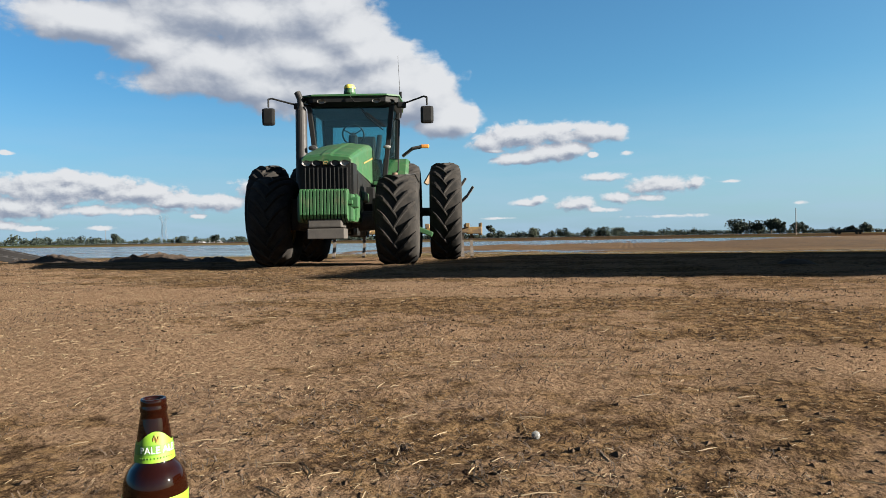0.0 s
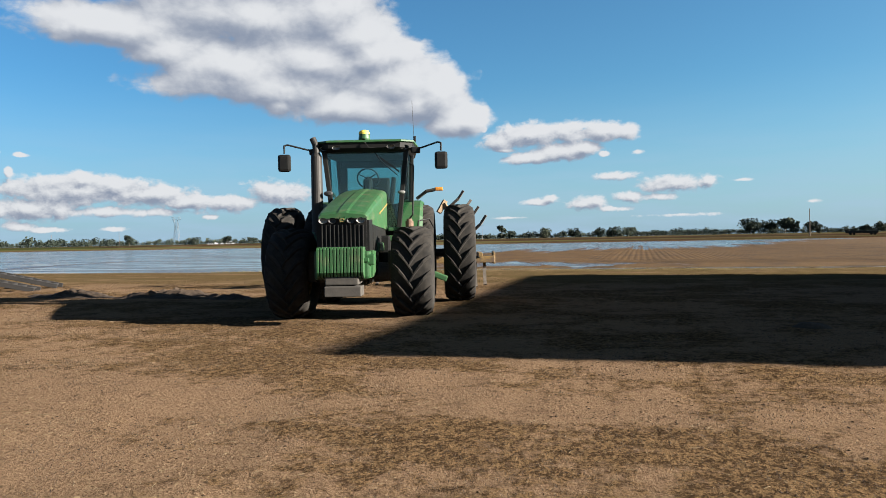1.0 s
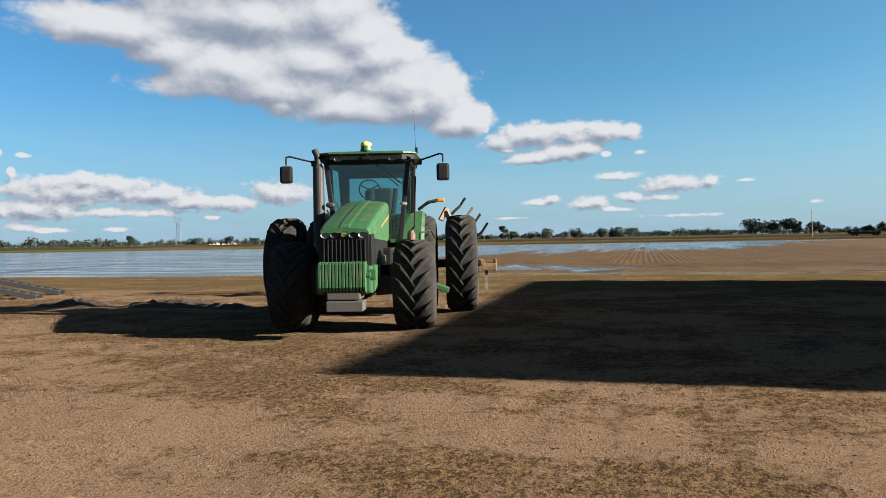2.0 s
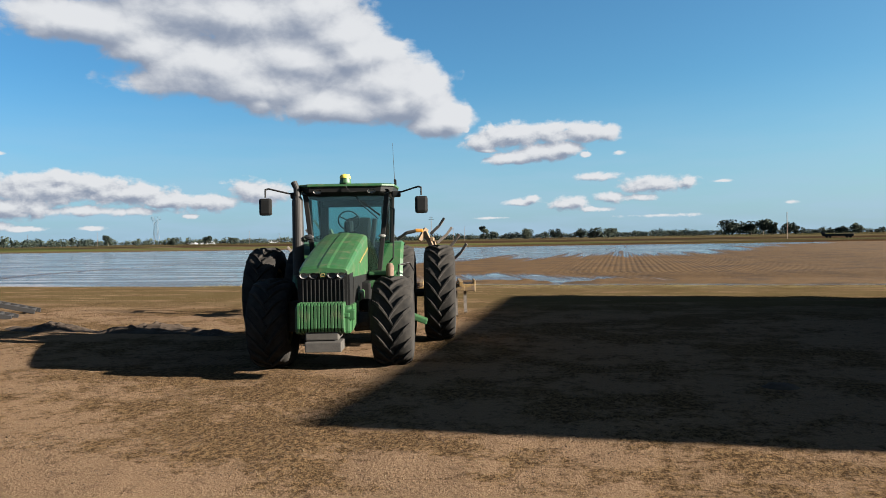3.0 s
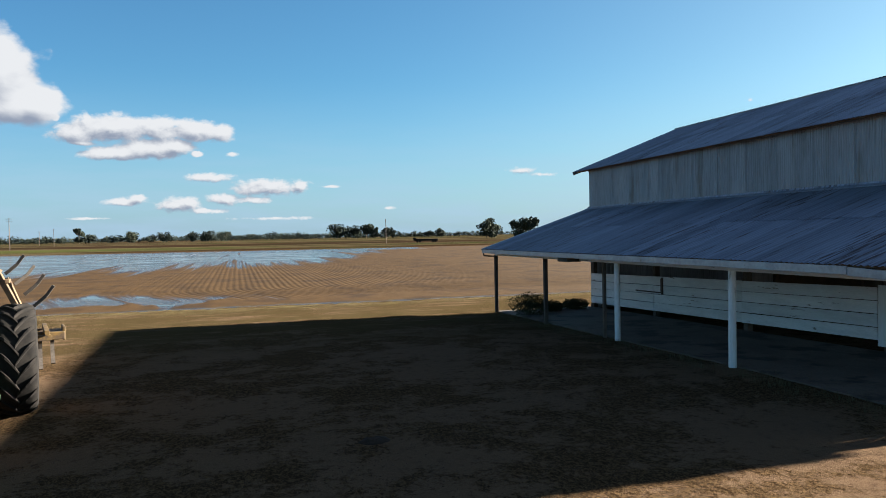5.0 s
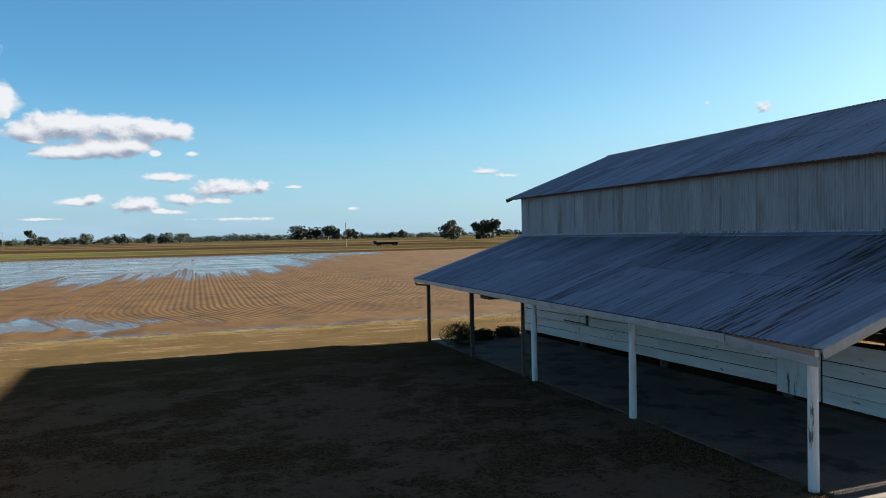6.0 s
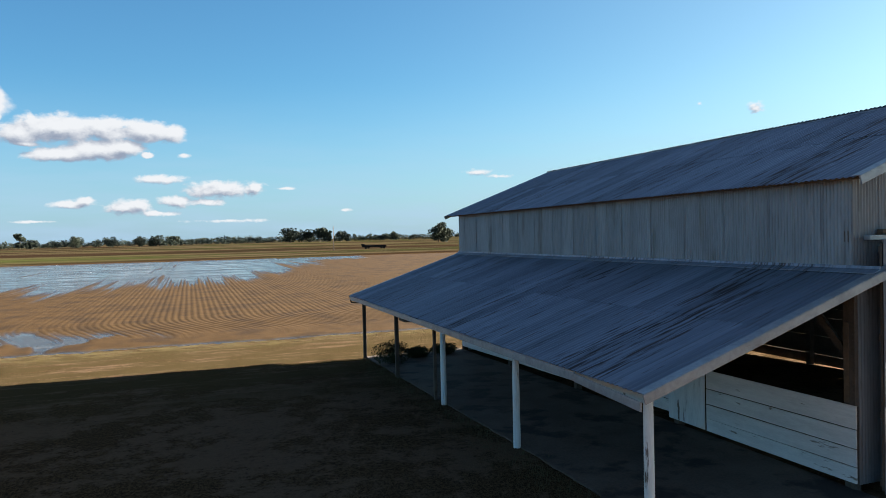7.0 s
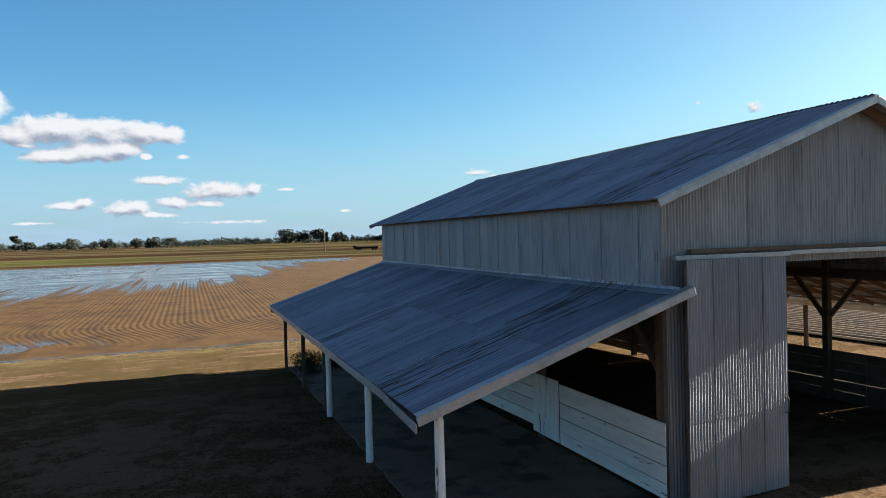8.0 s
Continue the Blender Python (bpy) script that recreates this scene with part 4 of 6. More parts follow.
# the door hangs a little askew
door.matrix_basis = Matrix.Translation((17.86, Y0 - 0.13, 0)) @ pose(0, 0, 0, 0, 0, 5.6) @ Matrix.Translation((-17.86, -Y0 + 0.13, 0))
for x0, x1, z in ((15.20, 17.95, 4.72), (17.95, 22.9, 4.74)):
    bm = bmesh.new()
    bar(bm, (x0, Y0 - 0.16, z), (x1, Y0 - 0.16, z), 0.13, 0.09, 0.01)
    in_barn(part("door_rail", bm, TRIM_TIN, None, "galvanised sliding-door track cover"))
bm = bmesh.new()
bar(bm, (15.6, Y0 - 0.10, 4.83), (22.9, Y0 - 0.10, 4.85), 0.12, 0.08, 0.008)
in_barn(part("door_rail", bm, BROWN_WOOD, None, "timber rail above the door track"))
for x in (DOOR_L, DOOR_R):
    bm = bmesh.new()
    box(bm, (x, Y0 + 0.12, 2.3), (0.16, 0.16, 4.7), None, 0.01)
    in_barn(part("door_post", bm, DARK_WOOD))

# concrete floor under the lean-to, with a broken edge
def slab():
    vs, fs = [], []
    ys = [6.9 + 0.35 * i for i in range(62)]
    for y in ys:
        e = 10.62 + 0.06 * fbm(y * 0.9, 3) + 0.02 * fbm(y * 5, 8)
        z = lie(0, y) + 0.035
        vs += [(e, y, z - 0.15), (e + 0.01, y, z - 0.01), (e + 0.03, y, z), (12.8, y, z + 0.015), (15.05, y, z + 0.02)]
    for j in range(len(ys) - 1):
        for i in range(4):
            a = j * 5 + i
            fs.append((a, a + 1, a + 6, a + 5))
    return tagged(raw("floor", vs, fs, CONCRETE), "cracked concrete apron covered with dust and dirt", "floor", kind="structure")


slab()

# ---- tractor ----
TR = pose(-5.39, 12.60, -0.01, 0, 0, 15.0)


def tyre_mesh(r, w, rim_r, lugs, lug_h):
    """A ribbed tractor tyre about the x axis: carcass with curved shoulders and slanting lugs."""
    bm = bmesh.new()
    h = w / 2
    rc = r - lug_h
    prof = [(rim_r, -h * 0.72), (rim_r + 0.03, -h * 0.86), ((rim_r + rc) / 2, -h * 1.0), (rc - 0.10, -h * 0.97), (rc - 0.03, -h * 0.88), (rc - 0.005, -h * 0.6),
            (rc, 0), (rc - 0.005, h * 0.6), (rc - 0.03, h * 0.88), (rc - 0.10, h * 0.97), ((rim_r + rc) / 2, h * 1.0), (rim_r + 0.03, h * 0.86), (rim_r, h * 0.72)]
    lathe(bm, prof, 64, axis="x")
    return bm


def lug_mesh(r, w, lug_h, side):
    """One slanting lug of the tread, set round the axis at angle nought."""
    bm = bmesh.new()
    h, rc = w / 2, r - lug_h
    slant = 0.62 * w / r
    rings = []
    for f in (0.0, 0.2, 0.45, 0.65, 0.8, 0.92, 1.0):
        x = side * (-0.04 * w + f * h * 0.99)
        a = -slant * (f - 0.3) - 0.10 * slant * math.sin(f * math.pi)
        drop = 0.0 if f < 0.6 else (f - 0.6) ** 1.3 * 0.24
        half = (0.023 + 0.017 * f) / r
        ro, ri = r - drop, rc - 0.02 - drop * 1.3
        rings.append([(x, rr * math.cos(a + da), rr * math.sin(a + da)) for da, rr in ((-half * 1.5, ri), (-half * 1.05, ro - 0.008), (-half * 0.8, ro), (half * 0.8, ro), (half * 1.05, ro - 0.008), (half * 1.5, ri))])
    loft(bm, rings)
    me = bpy.data.meshes.new("lug")
    bm.to_mesh(me)
    bm.free()
    me.materials.append(RUBBER)
    return me


LUGS = {}


def wheel(parent, name, at, r, w, rim_r, lugs, dish, label):
    """wheel, the tyre's carcass > each lug, rim, hub."""
    e = part(name, tyre_mesh(r, w, rim_r, lugs, 0.045), RUBBER, parent, label)
    for f in e.data.polygons:
        f.use_smooth = True
    e.matrix_basis = pose(*at)
    for side in (-1, 1):
        if (r, w, side) not in LUGS:
            LUGS[r, w, side] = lug_mesh(r, w, 0.045, side)
        for k in range(lugs):
            lug = new("lug", LUGS[r, w, side])
            lug.parent = e
            lug.matrix_basis = pose(0, 0, 0, 360 * (k + (0.5 if side > 0 else 0)) / lugs)
    part("hub", tyre_axle(w), GREY_IRON, e)
    bm = bmesh.new()
    s = dish
    h = w / 2
    lathe(bm, [(rim_r + 0.025, -h * 0.76), (rim_r + 0.025, -h * 0.70), (rim_r - 0.03, -h * 0.64), (rim_r - 0.05, 0), (rim_r - 0.03, h * 0.64), (rim_r + 0.025, h * 0.70), (rim_r + 0.025, h * 0.76)], 40, axis="x")
    lathe(bm, [(rim_r - 0.04, s * h * 0.15), (rim_r * 0.72, s * h * 0.18), (rim_r * 0.62, s * h * 0.02), (0.16, s * h * 0.0), (0.15, s * h * 0.2), (0.0, s * h * 0.22)], 40, axis="x")
    rim = part("rim", bm, YELLOW, e, "yellow steel wheel rim")
    return e


def tyre_axle(w):
    bm = bmesh.new()
    rod(bm, (-w * 0.4, 0, 0), (w * 0.4, 0, 0), 0.12, 0.12, 16)
    return bm


def tractor():
    t = empty("tractor", "large green row-crop tractor with dual rear wheels and front weights", "tractor")
    t.matrix_basis = TR
    P = lambda name, bm, m, label="", parent=None, sm=False: part(name, bm, m, parent or t, label, sm)

    # wheels
    for s in (-1, 1):
        wheel(t, "wheel", (s * 1.0, -1.80, 0.74), 0.75, 0.68, 0.37, 17, s, "dusty black lugged tyre of the front wheel")
        wheel(t, "wheel", (s * 0.98, 1.12, 0.985), 1.0, 0.64, 0.56, 20, s, "dusty black lugged tyre of the inner rear wheel")
        wheel(t, "wheel", (s * 1.80, 1.12, 0.985), 1.0, 0.64, 0.56, 20, s, "dusty black lugged tyre of the outer dual rear wheel")
    # axles and belly
    bm = bmesh.new()
    rod(bm, (-1.9, 1.12, 0.985), (1.9, 1.12, 0.985), 0.085, 0.085, 14)
    box(bm, (0, 1.12, 0.98), (0.75, 0.8, 0.72), None, 0.05)
    P("rear_axle", bm, GREY_IRON)
    bm = bmesh.new()
    box(bm, (0, -1.80, 0.74), (1.5, 0.26, 0.24), None, 0.04)
    box(bm, (0, -1.85, 0.72), (0.42, 0.5, 0.40), None, 0.05)
    for s in (-1, 1):
        rod(bm, (s * 0.35, -1.80, 0.74), (s * 0.95, -1.80, 0.74), 0.17, 0.13, 16)
        box(bm, (s * 0.66, -1.8, 0.85), (0.14, 0.34, 0.5), None, 0.03)
    rod(bm, (-0.75, -1.55, 0.72), (0.75, -1.55, 0.72), 0.035, 0.035, 10)
    P("front_axle", bm, GREY_IRON)
    bm = bmesh.new()
    box(bm, (0, -0.9, 0.92), (0.50, 3.6, 0.55), None, 0.05)
    box(bm, (0, -0.3, 0.62), (0.4, 2.0, 0.25), None, 0.05)
    box(bm, (0.42, -0.55, 1.10), (0.28, 1.1, 0.50), None, 0.04)
    box(bm, (0.0, -2.2, 0.85), (0.46, 1.2, 0.5), None, 0.05)
    P("chassis", bm, BLACK)
    # green engine frame side rails below the bonnet
    bm = bmesh.new()
    for s in (-1, 1):
        box(bm, (s * 0.36, -2.35, 0.90), (0.12, 1.3, 0.42), None, 0.04)
        box(bm, (s * 0.40, -1.0, 1.15), (0.10, 1.6, 0.16), None, 0.03)
    P("frame_rail", bm, GREEN)

    # bonnet: rounded, rising towards the cab
    def section(y, hw, z0, z1, r):
        pts = []
        for a in (0, 30, 60, 90):
            pts.append((hw - r + r * math.cos(radians(a)), y, z1 - r + r * math.sin(radians(a)) * 1.0))
        crown = [(hw * 0.45, y, z1 + 0.018), (0.10, y, z1 + 0.022), (0.06, y, z1 + 0.035), (-0.06, y, z1 + 0.035), (-0.10, y, z1 + 0.022), (-hw * 0.45, y, z1 + 0.018)]
        left = [(-p[0], y, p[2]) for p in pts[::-1]]
        return [(hw, y, z0)] + pts + crown + left + [(-hw, y, z0)]
    bm = bmesh.new()
    loft(bm, [section(-2.87, 0.36, 1.61, 1.66, 0.04), section(-2.80, 0.38, 1.56, 1.70, 0.06), section(-2.4, 0.40, 1.52, 1.80, 0.08), section(-1.6, 0.41, 1.50, 1.97, 0.09),
              section(-0.8, 0.42, 1.48, 2.12, 0.10), section(-0.1, 0.42, 1.46, 2.22, 0.10), section(0.02, 0.40, 1.48, 2.20, 0.10)])
    bonnet = P("bonnet", bm, GREEN, "glossy green engine bonnet", sm=False)
    # lower green side panel and the black side grilles
    for s in (-1, 1):
        bm = bmesh.new()
        loft(bm, [[(s * 0.405, y, z) for y, z in ((-2.35, 1.08), (-0.1, 1.12), (-0.1, 1.46), (-2.35, 1.52))], [(s * 0.39, y, z) for y, z in ((-2.35, 1.08), (-0.1, 1.12), (-0.1, 1.46), (-2.35, 1.52))]])
        pan = P("side_screen", bm, BLACK, "black engine side screen")
        bm = bmesh.new()
        loft(bm, [[(s * 0.400, y, z) for y, z in ((-2.84, 1.10), (-2.36, 1.06), (-2.36, 1.60), (-2.84, 1.58))], [(s * 0.36, y, z) for y, z in ((-2.84, 1.10), (-2.36, 1.06), (-2.36, 1.60), (-2.84, 1.58))]])
        P("side_panel", bm, BLACK)
        bm = bmesh.new()
        bar(bm, (s * 0.416, -1.5, 1.72), (s * 0.427, -0.15, 1.95), 0.010, 0.025)
        P("stripe", bm, YELLOW, "yellow side stripe")
        bm = bmesh.new()
        loft(bm, [[(s * 0.44, -2.86, 0.72), (s * 0.44, -2.36, 0.78), (s * 0.44, -2.36, 1.10), (s * 0.44, -2.80, 1.12)], [(s * 0.30, -2.86, 0.72), (s * 0.30, -2.36, 0.78), (s * 0.30, -2.36, 1.10), (s * 0.30, -2.80, 1.12)]])
        P("side_panel", bm, GREEN)
    # grille: dark nose with upright slats and a lamp band
    bm = bmesh.new()
    loft(bm, [[(-0.36, -2.86, 1.02), (0.36, -2.86, 1.02), (0.365, -2.87, 1.63), (-0.365, -2.87, 1.63)], [(-0.38, -2.5, 1.0), (0.38, -2.5, 1.0), (0.385, -2.5, 1.65), (-0.385, -2.5, 1.65)]])
    nose = P("grille", bm, BLACK, "black nose grille with upright bars")
    for k in range(11):
        bm = bmesh.new()
        x = -0.31 + 0.062 * k
        box(bm, (x, -2.885, 1.27), (0.020, 0.04, 0.48), None, 0.006)
        part("bar", bm, BLACK, nose)
    for k, x in enumerate((-0.285, -0.14, 0.14, 0.285)):
        bm = bmesh.new()
        lathe(bm, [(0.0, 0.0), (0.05, 0.004), (0.064, 0.014), (0.07, 0.03)], 20)
        bmesh.ops.transform(bm, matrix=pose(x, -2.892, 1.575, 90) @ Matrix.Diagonal((0.95, 0.62, 1, 1)), verts=bm.verts)
        part("headlight", bm, LAMP_GLASS if k in (0, 3) else LAMP_DARK, nose, "oval headlamp")
    bm = bmesh.new()
    box(bm, (0, -2.893, 1.585), (0.10, 0.02, 0.085), None, 0.02)
    part("badge", bm, GREEN, nose, "green badge")
    bm = bmesh.new()
    for p0, p1 in (((-0.03, 0, 0.012), (0.02, 0, 0.018)), ((0.02, 0, 0.018), (0.032, 0, -0.005)), ((-0.03, 0, 0.012), (-0.034, 0, -0.02)), ((-0.034, 0, -0.02), (0.02, 0, -0.022))):
        bar(bm, Vector(p0) + Vector((0, -2.906, 1.585)), Vector(p1) + Vector((0, -2.906, 1.585)), 0.006, 0.012)
    part("badge_mark", bm, YELLOW, nose, "yellow mark")

    # front weights: one slab each
    for k in range(14):
        bm = bmesh.new()
        x = -0.335 + 0.0505 * k
        ring = lambda xx, e: [(xx, -3.16 + e, 0.80 + e), (xx, -3.12 + e, 0.74 + e), (xx, -2.92 - e, 0.68 + e), (xx, -2.86 - e, 0.78), (xx, -2.86 - e, 1.12 - e), (xx, -2.93, 1.175 - e), (xx, -3.11, 1.175 - e), (xx, -3.16 + e, 1.14 - e)]
        loft(bm, [ring(x - 0.021, 0.012), ring(x - 0.015, 0.0), ring(x + 0.015, 0.0), ring(x + 0.021, 0.012)])
        P("weight", bm, GREEN, "green cast front weight" if k == 0 else "")
    bm = bmesh.new()
    box(bm, (0.03, -3.0, 0.52), (0.54, 0.40, 0.15), None, 0.012)
    box(bm, (0.0, -2.85, 0.68), (0.5, 0.5, 0.14), None, 0.02)
    P("weight_bracket", bm, GREY_IRON, "dusty grey hitch block")
    bm = bmesh.new()
    box(bm, (0.42, -2.95, 0.98), (0.14, 0.10, 0.16), None, 0.02)
    box(bm, (0.36, -2.93, 0.98), (0.1, 0.3, 0.06), None, 0.01)
    P("tow_lug", bm, GREEN)

    # cab
    bm = bmesh.new()
    box(bm, (0, 0.95, 1.40), (1.36, 1.6, 0.16), None, 0.03)
    box(bm, (0.0, 0.9, 1.2), (1.1, 1.3, 0.3), None, 0.03)
    cab = P("cab", bm, BLACK, "glazed operator cab")
    corners = {"fl": ((-0.62, 0.10), (-0.80, 0.12)), "fr": ((0.62, 0.10), (0.80, 0.12)), "rl": ((-0.70, 1.70), (-0.78, 1.62)), "rr": ((0.70, 1.70), (0.78, 1.62)), "ml": ((-0.80, 0.95), (-0.86, 0.95)), "mr": ((0.80, 0.95), (0.86, 0.95))}
    for key, (b0, b1) in corners.items():
        bm = bmesh.new()
        bar(bm, (b0[0], b0[1], 1.44), (b1[0], b1[1], 3.06), 0.07 if key[0] != "f" else 0.09, 0.08, 0.012, up=(0, 1, 0))
        part("pillar", bm, BLACK, cab)
    pane = lambda pts: loft(bmesh.new(), [[(p[0] * 1, p[1], p[2]) for p in pts], [(p[0] * 0.995, p[1] + 0.006, p[2]) for p in pts]])
    panes = [[(-0.60, 0.10, 1.50), (0.60, 0.10, 1.50), (0.77, 0.12, 3.02), (-0.77, 0.12, 3.02)], [(-0.68, 1.69, 1.62), (0.68, 1.69, 1.62), (0.76, 1.61, 3.02), (-0.76, 1.61, 3.02)]]
    for s in (-1, 1):
        panes.append([(s * 0.635, 0.14, 1.5), (s * 0.795, 0.92, 1.5), (s * 0.855, 0.92, 3.02), (s * 0.80, 0.16, 3.02)])
        panes.append([(s * 0.80, 0.98, 1.5), (s * 0.70, 1.66, 1.6), (s * 0.78, 1.6, 3.02), (s * 0.86, 0.98, 3.02)])
    for pts in panes:
        o = part("pane", pane(pts), GLASS, cab)
        o.visible_shadow = False
    # roof: green cap over a black lamp rail
    bm = bmesh.new()
    def plate(z, k, f):
        return [(x * k, y, z) for x, y in ((-0.93, 0.10 - f), (-0.70, -0.04 - f), (0.70, -0.04 - f), (0.93, 0.10 - f), (0.97, 0.9), (0.90, 1.72 + f), (-0.90, 1.72 + f), (-0.97, 0.9))]
    loft(bm, [plate(3.135, 0.99, 0.04), plate(3.15, 1.02, 0.06), plate(3.18, 1.02, 0.05), plate(3.205, 0.95, -0.05)])
    roof = part("cab_roof", bm, GREEN, cab, "green cab roof")
    bm = bmesh.new()
    loft(bm, [plate(2.97, 0.88, -0.06), plate(3.04, 0.98, 0.02), plate(3.135, 0.99, 0.03)])
    part("lamp_rail", bm, BLACK, cab)
    for x in (-0.78, -0.52, 0.52, 0.78):
        bm = bmesh.new()
        lathe(bm, [(0.0, 0.0), (0.05, 0.006), (0.075, 0.03), (0.08, 0.06)], 18)
        bmesh.ops.transform(bm, matrix=pose(x, -0.06 + 0.10 * (abs(x) > 0.6), 3.045, 90) @ Matrix.Diagonal((1.0, 0.55, 1, 1)), verts=bm.verts)
        part("work_lamp", bm, LAMP_GLASS, cab, "oval roof work lamp")
    # receiver on the roof
    bm = bmesh.new()
    lathe(bm, [(0.0, 3.195), (0.105, 3.195), (0.115, 3.22), (0.10, 3.30), (0.105, 3.31)], 24)
    rec = part("receiver", bm, GREEN, cab, "green and yellow domed satellite receiver")
    bm = bmesh.new()
    lathe(bm, [(0.107, 3.305), (0.108, 3.335), (0.085, 3.375), (0.04, 3.39), (0.0, 3.392)], 24)
    cap = part("dome", bm, PALE_YELLOW, rec, "yellow dome")
    for o in (rec,):
        o.location = (0.0, 0.04, 0.0)
    bm = bmesh.new()
    pipe(bm, [(0.02, -0.06, 3.22), (0.03, -0.10, 3.12), (0.10, -0.10, 3.03), (0.22, -0.08, 3.04)], 0.009, 6)
    part("cable", bm, BLACK, cab)
    # aerial
    bm = bmesh.new()
    rod(bm, (0.93, 0.5, 3.15), (0.93, 0.5, 3.30), 0.014, 0.012, 8)
    rod(bm, (0.93, 0.5, 3.30), (0.90, 0.52, 4.05), 0.006, 0.003, 6)
    box(bm, (0.95, 0.35, 3.24), (0.05, 0.05, 0.12), None, 0.006)
    part("aerial", bm, BLACK, cab, "thin whip aerial")
    # wiper
    bm = bmesh.new()
    pipe(bm, [(0.18, 0.06, 2.98), (0.30, 0.05, 2.80), (0.62, 0.04, 2.52)], 0.010, 6)
    bar(bm, (0.30, 0.045, 2.86), (0.66, 0.04, 2.58), 0.02, 0.03)
    part("wiper", bm, BLACK, cab)
    # inside
    bm = bmesh.new()
    box(bm, (0.05, 1.05, 1.80), (0.52, 0.52, 0.16), None, 0.05)
    box(bm, (0.05, 1.0, 1.62), (0.3, 0.3, 0.3), None, 0.03)
    box(bm, (0.12, 1.34, 2.22), (0.48, 0.14, 0.74), pose(0, 0, 0, -8), 0.05)
    box(bm, (0.36, 1.05, 2.0), (0.10, 0.45, 0.10), None, 0.03)
    part("seat", bm, BLACK, cab, "black operator seat")
    bm = bmesh.new()
    box(bm, (0.45, 0.85, 2.22), (0.10, 0.12, 0.66), pose(0, 0, 0, -10, 6), 0.03)
    part("console", bm, BLACK, cab)
    bm = bmesh.new()
    box(bm, (0.0, 0.38, 2.05), (0.18, 0.16, 0.90), pose(0, 0, 0, -12), 0.05)
    box(bm, (0.0, 0.30, 2.16), (0.42, 0.12, 0.22), pose(0, 0, 0, -20), 0.04)
    col = part("steering_column", bm, BLACK, cab)
    bm = bmesh.new()
    m = pose(0.0, 0.48, 2.50, -62)
    n, k = 28, 8
    rings = []
    for i in range(n):
        a = 2 * math.pi * i / n
        ring = []
        for j in range(k):
            b = 2 * math.pi * j / k
            ring.append(bm.verts.new(m @ Vector(((0.21 + 0.016 * math.cos(b)) * math.cos(a), (0.21 + 0.016 * math.cos(b)) * math.sin(a), 0.016 * math.sin(b)))))
        rings.append(ring)
    for i in range(n):
        for j in range(k):
            bm.faces.new((rings[i][j], rings[(i + 1) % n][j], rings[(i + 1) % n][(j + 1) % k], rings[i][(j + 1) % k]))
    for a in (90, 210, 330):
        rod(bm, m @ Vector((0, 0, -0.02)), m @ Vector((0.2 * math.cos(radians(a)), 0.2 * math.sin(radians(a)), 0)), 0.014, 0.012, 6)
    bmesh.ops.create_icosphere(bm, subdivisions=2, radius=0.045, matrix=m)
    part("steering_wheel", bm, BLACK, col, "black steering wheel")
    bm = bmesh.new()
    box(bm, (0.62, 0.50, 1.75), (0.05, 0.55, 0.5), None, 0.03)
    box(bm, (0.0, 1.62, 1.82), (1.36, 0.06, 0.46), None, 0.02)
    for s in (-1, 1):
        box(bm, (s * 0.66, 1.60, 2.4), (0.18, 0.06, 1.3), None, 0.02)
    box(bm, (0.0, 0.17, 1.72), (1.16, 0.05, 0.50), None, 0.02)
    box(bm, (0.0, 1.58, 2.92), (1.4, 0.06, 0.2), None, 0.02)
    part("inner_panel", bm, BLACK, cab)
    # door hand rail and lamp on the pillar
    bm = bmesh.new()
    pipe(bm, [(0.86, 0.16, 2.75), (0.93, 0.10, 2.70), (0.90, 0.08, 1.75), (0.82, 0.13, 1.66)], 0.016)
    part("hand_rail", bm, BLACK, cab)
    bm = bmesh.new()
    lathe(bm, [(0.0, 0.0), (0.06, 0.008), (0.075, 0.03), (0.05, 0.07), (0.0, 0.08)], 18)
    bmesh.ops.transform(bm, matrix=pose(0.70, -0.02, 2.18, 90) @ Matrix.Diagonal((1.0, 0.5, 1, 1)), verts=bm.verts)
    part("side_lamp", bm, LAMP_GLASS, cab)
    bm = bmesh.new()
    lathe(bm, [(0.0, 0.0), (0.06, 0.008), (0.075, 0.03), (0.05, 0.07), (0.0, 0.08)], 18)
    bmesh.ops.transform(bm, matrix=pose(-0.70, -0.02, 2.18, 90) @ Matrix.Diagonal((1.2, 0.7, 1, 1)), verts=bm.verts)
    part("side_lamp", bm, LAMP_DARK, cab)

    # mirrors
    for s, x in ((-1, -1.52), (1, 1.47)):
        bm = bmesh.new()
        pipe(bm, [(s * 0.88, 0.10, 3.0), (s * 1.10, 0.0, 3.03), (x - s * 0.06, -0.08, 3.12), (x, -0.10, 3.10), (x, -0.10, 2.95)], 0.017)
        box(bm, (s * 0.98, 0.06, 2.99), (0.18, 0.10, 0.12), None, 0.03)
        arm = P("mirror_arm", bm, BLACK)
        bm = bmesh.new()
        box(bm, (x, -0.10, 2.77), (0.245, 0.11, 0.33), None, 0.05)
        hs = part("mirror_housing", bm, BLACK, arm, "black rounded door mirror")
        bm = bmesh.new()
        box(bm, (x, -0.045, 2.77), (0.17, 0.012, 0.27), None, 0.003)
        part("mirror_glass", bm, MIRROR, arm)
    # exhaust stack
    bm = bmesh.new()
    X, Y = -0.93, 0.02
    rod(bm, (X, Y, 1.45), (X, Y, 2.90), 0.115, 0.105, 20)
    rod(bm, (X, Y, 2.90), (X, Y, 2.97), 0.105, 0.070, 20)
    rod(bm, (X, Y, 2.95), (X - 0.01, Y, 3.14), 0.068, 0.066, 16)
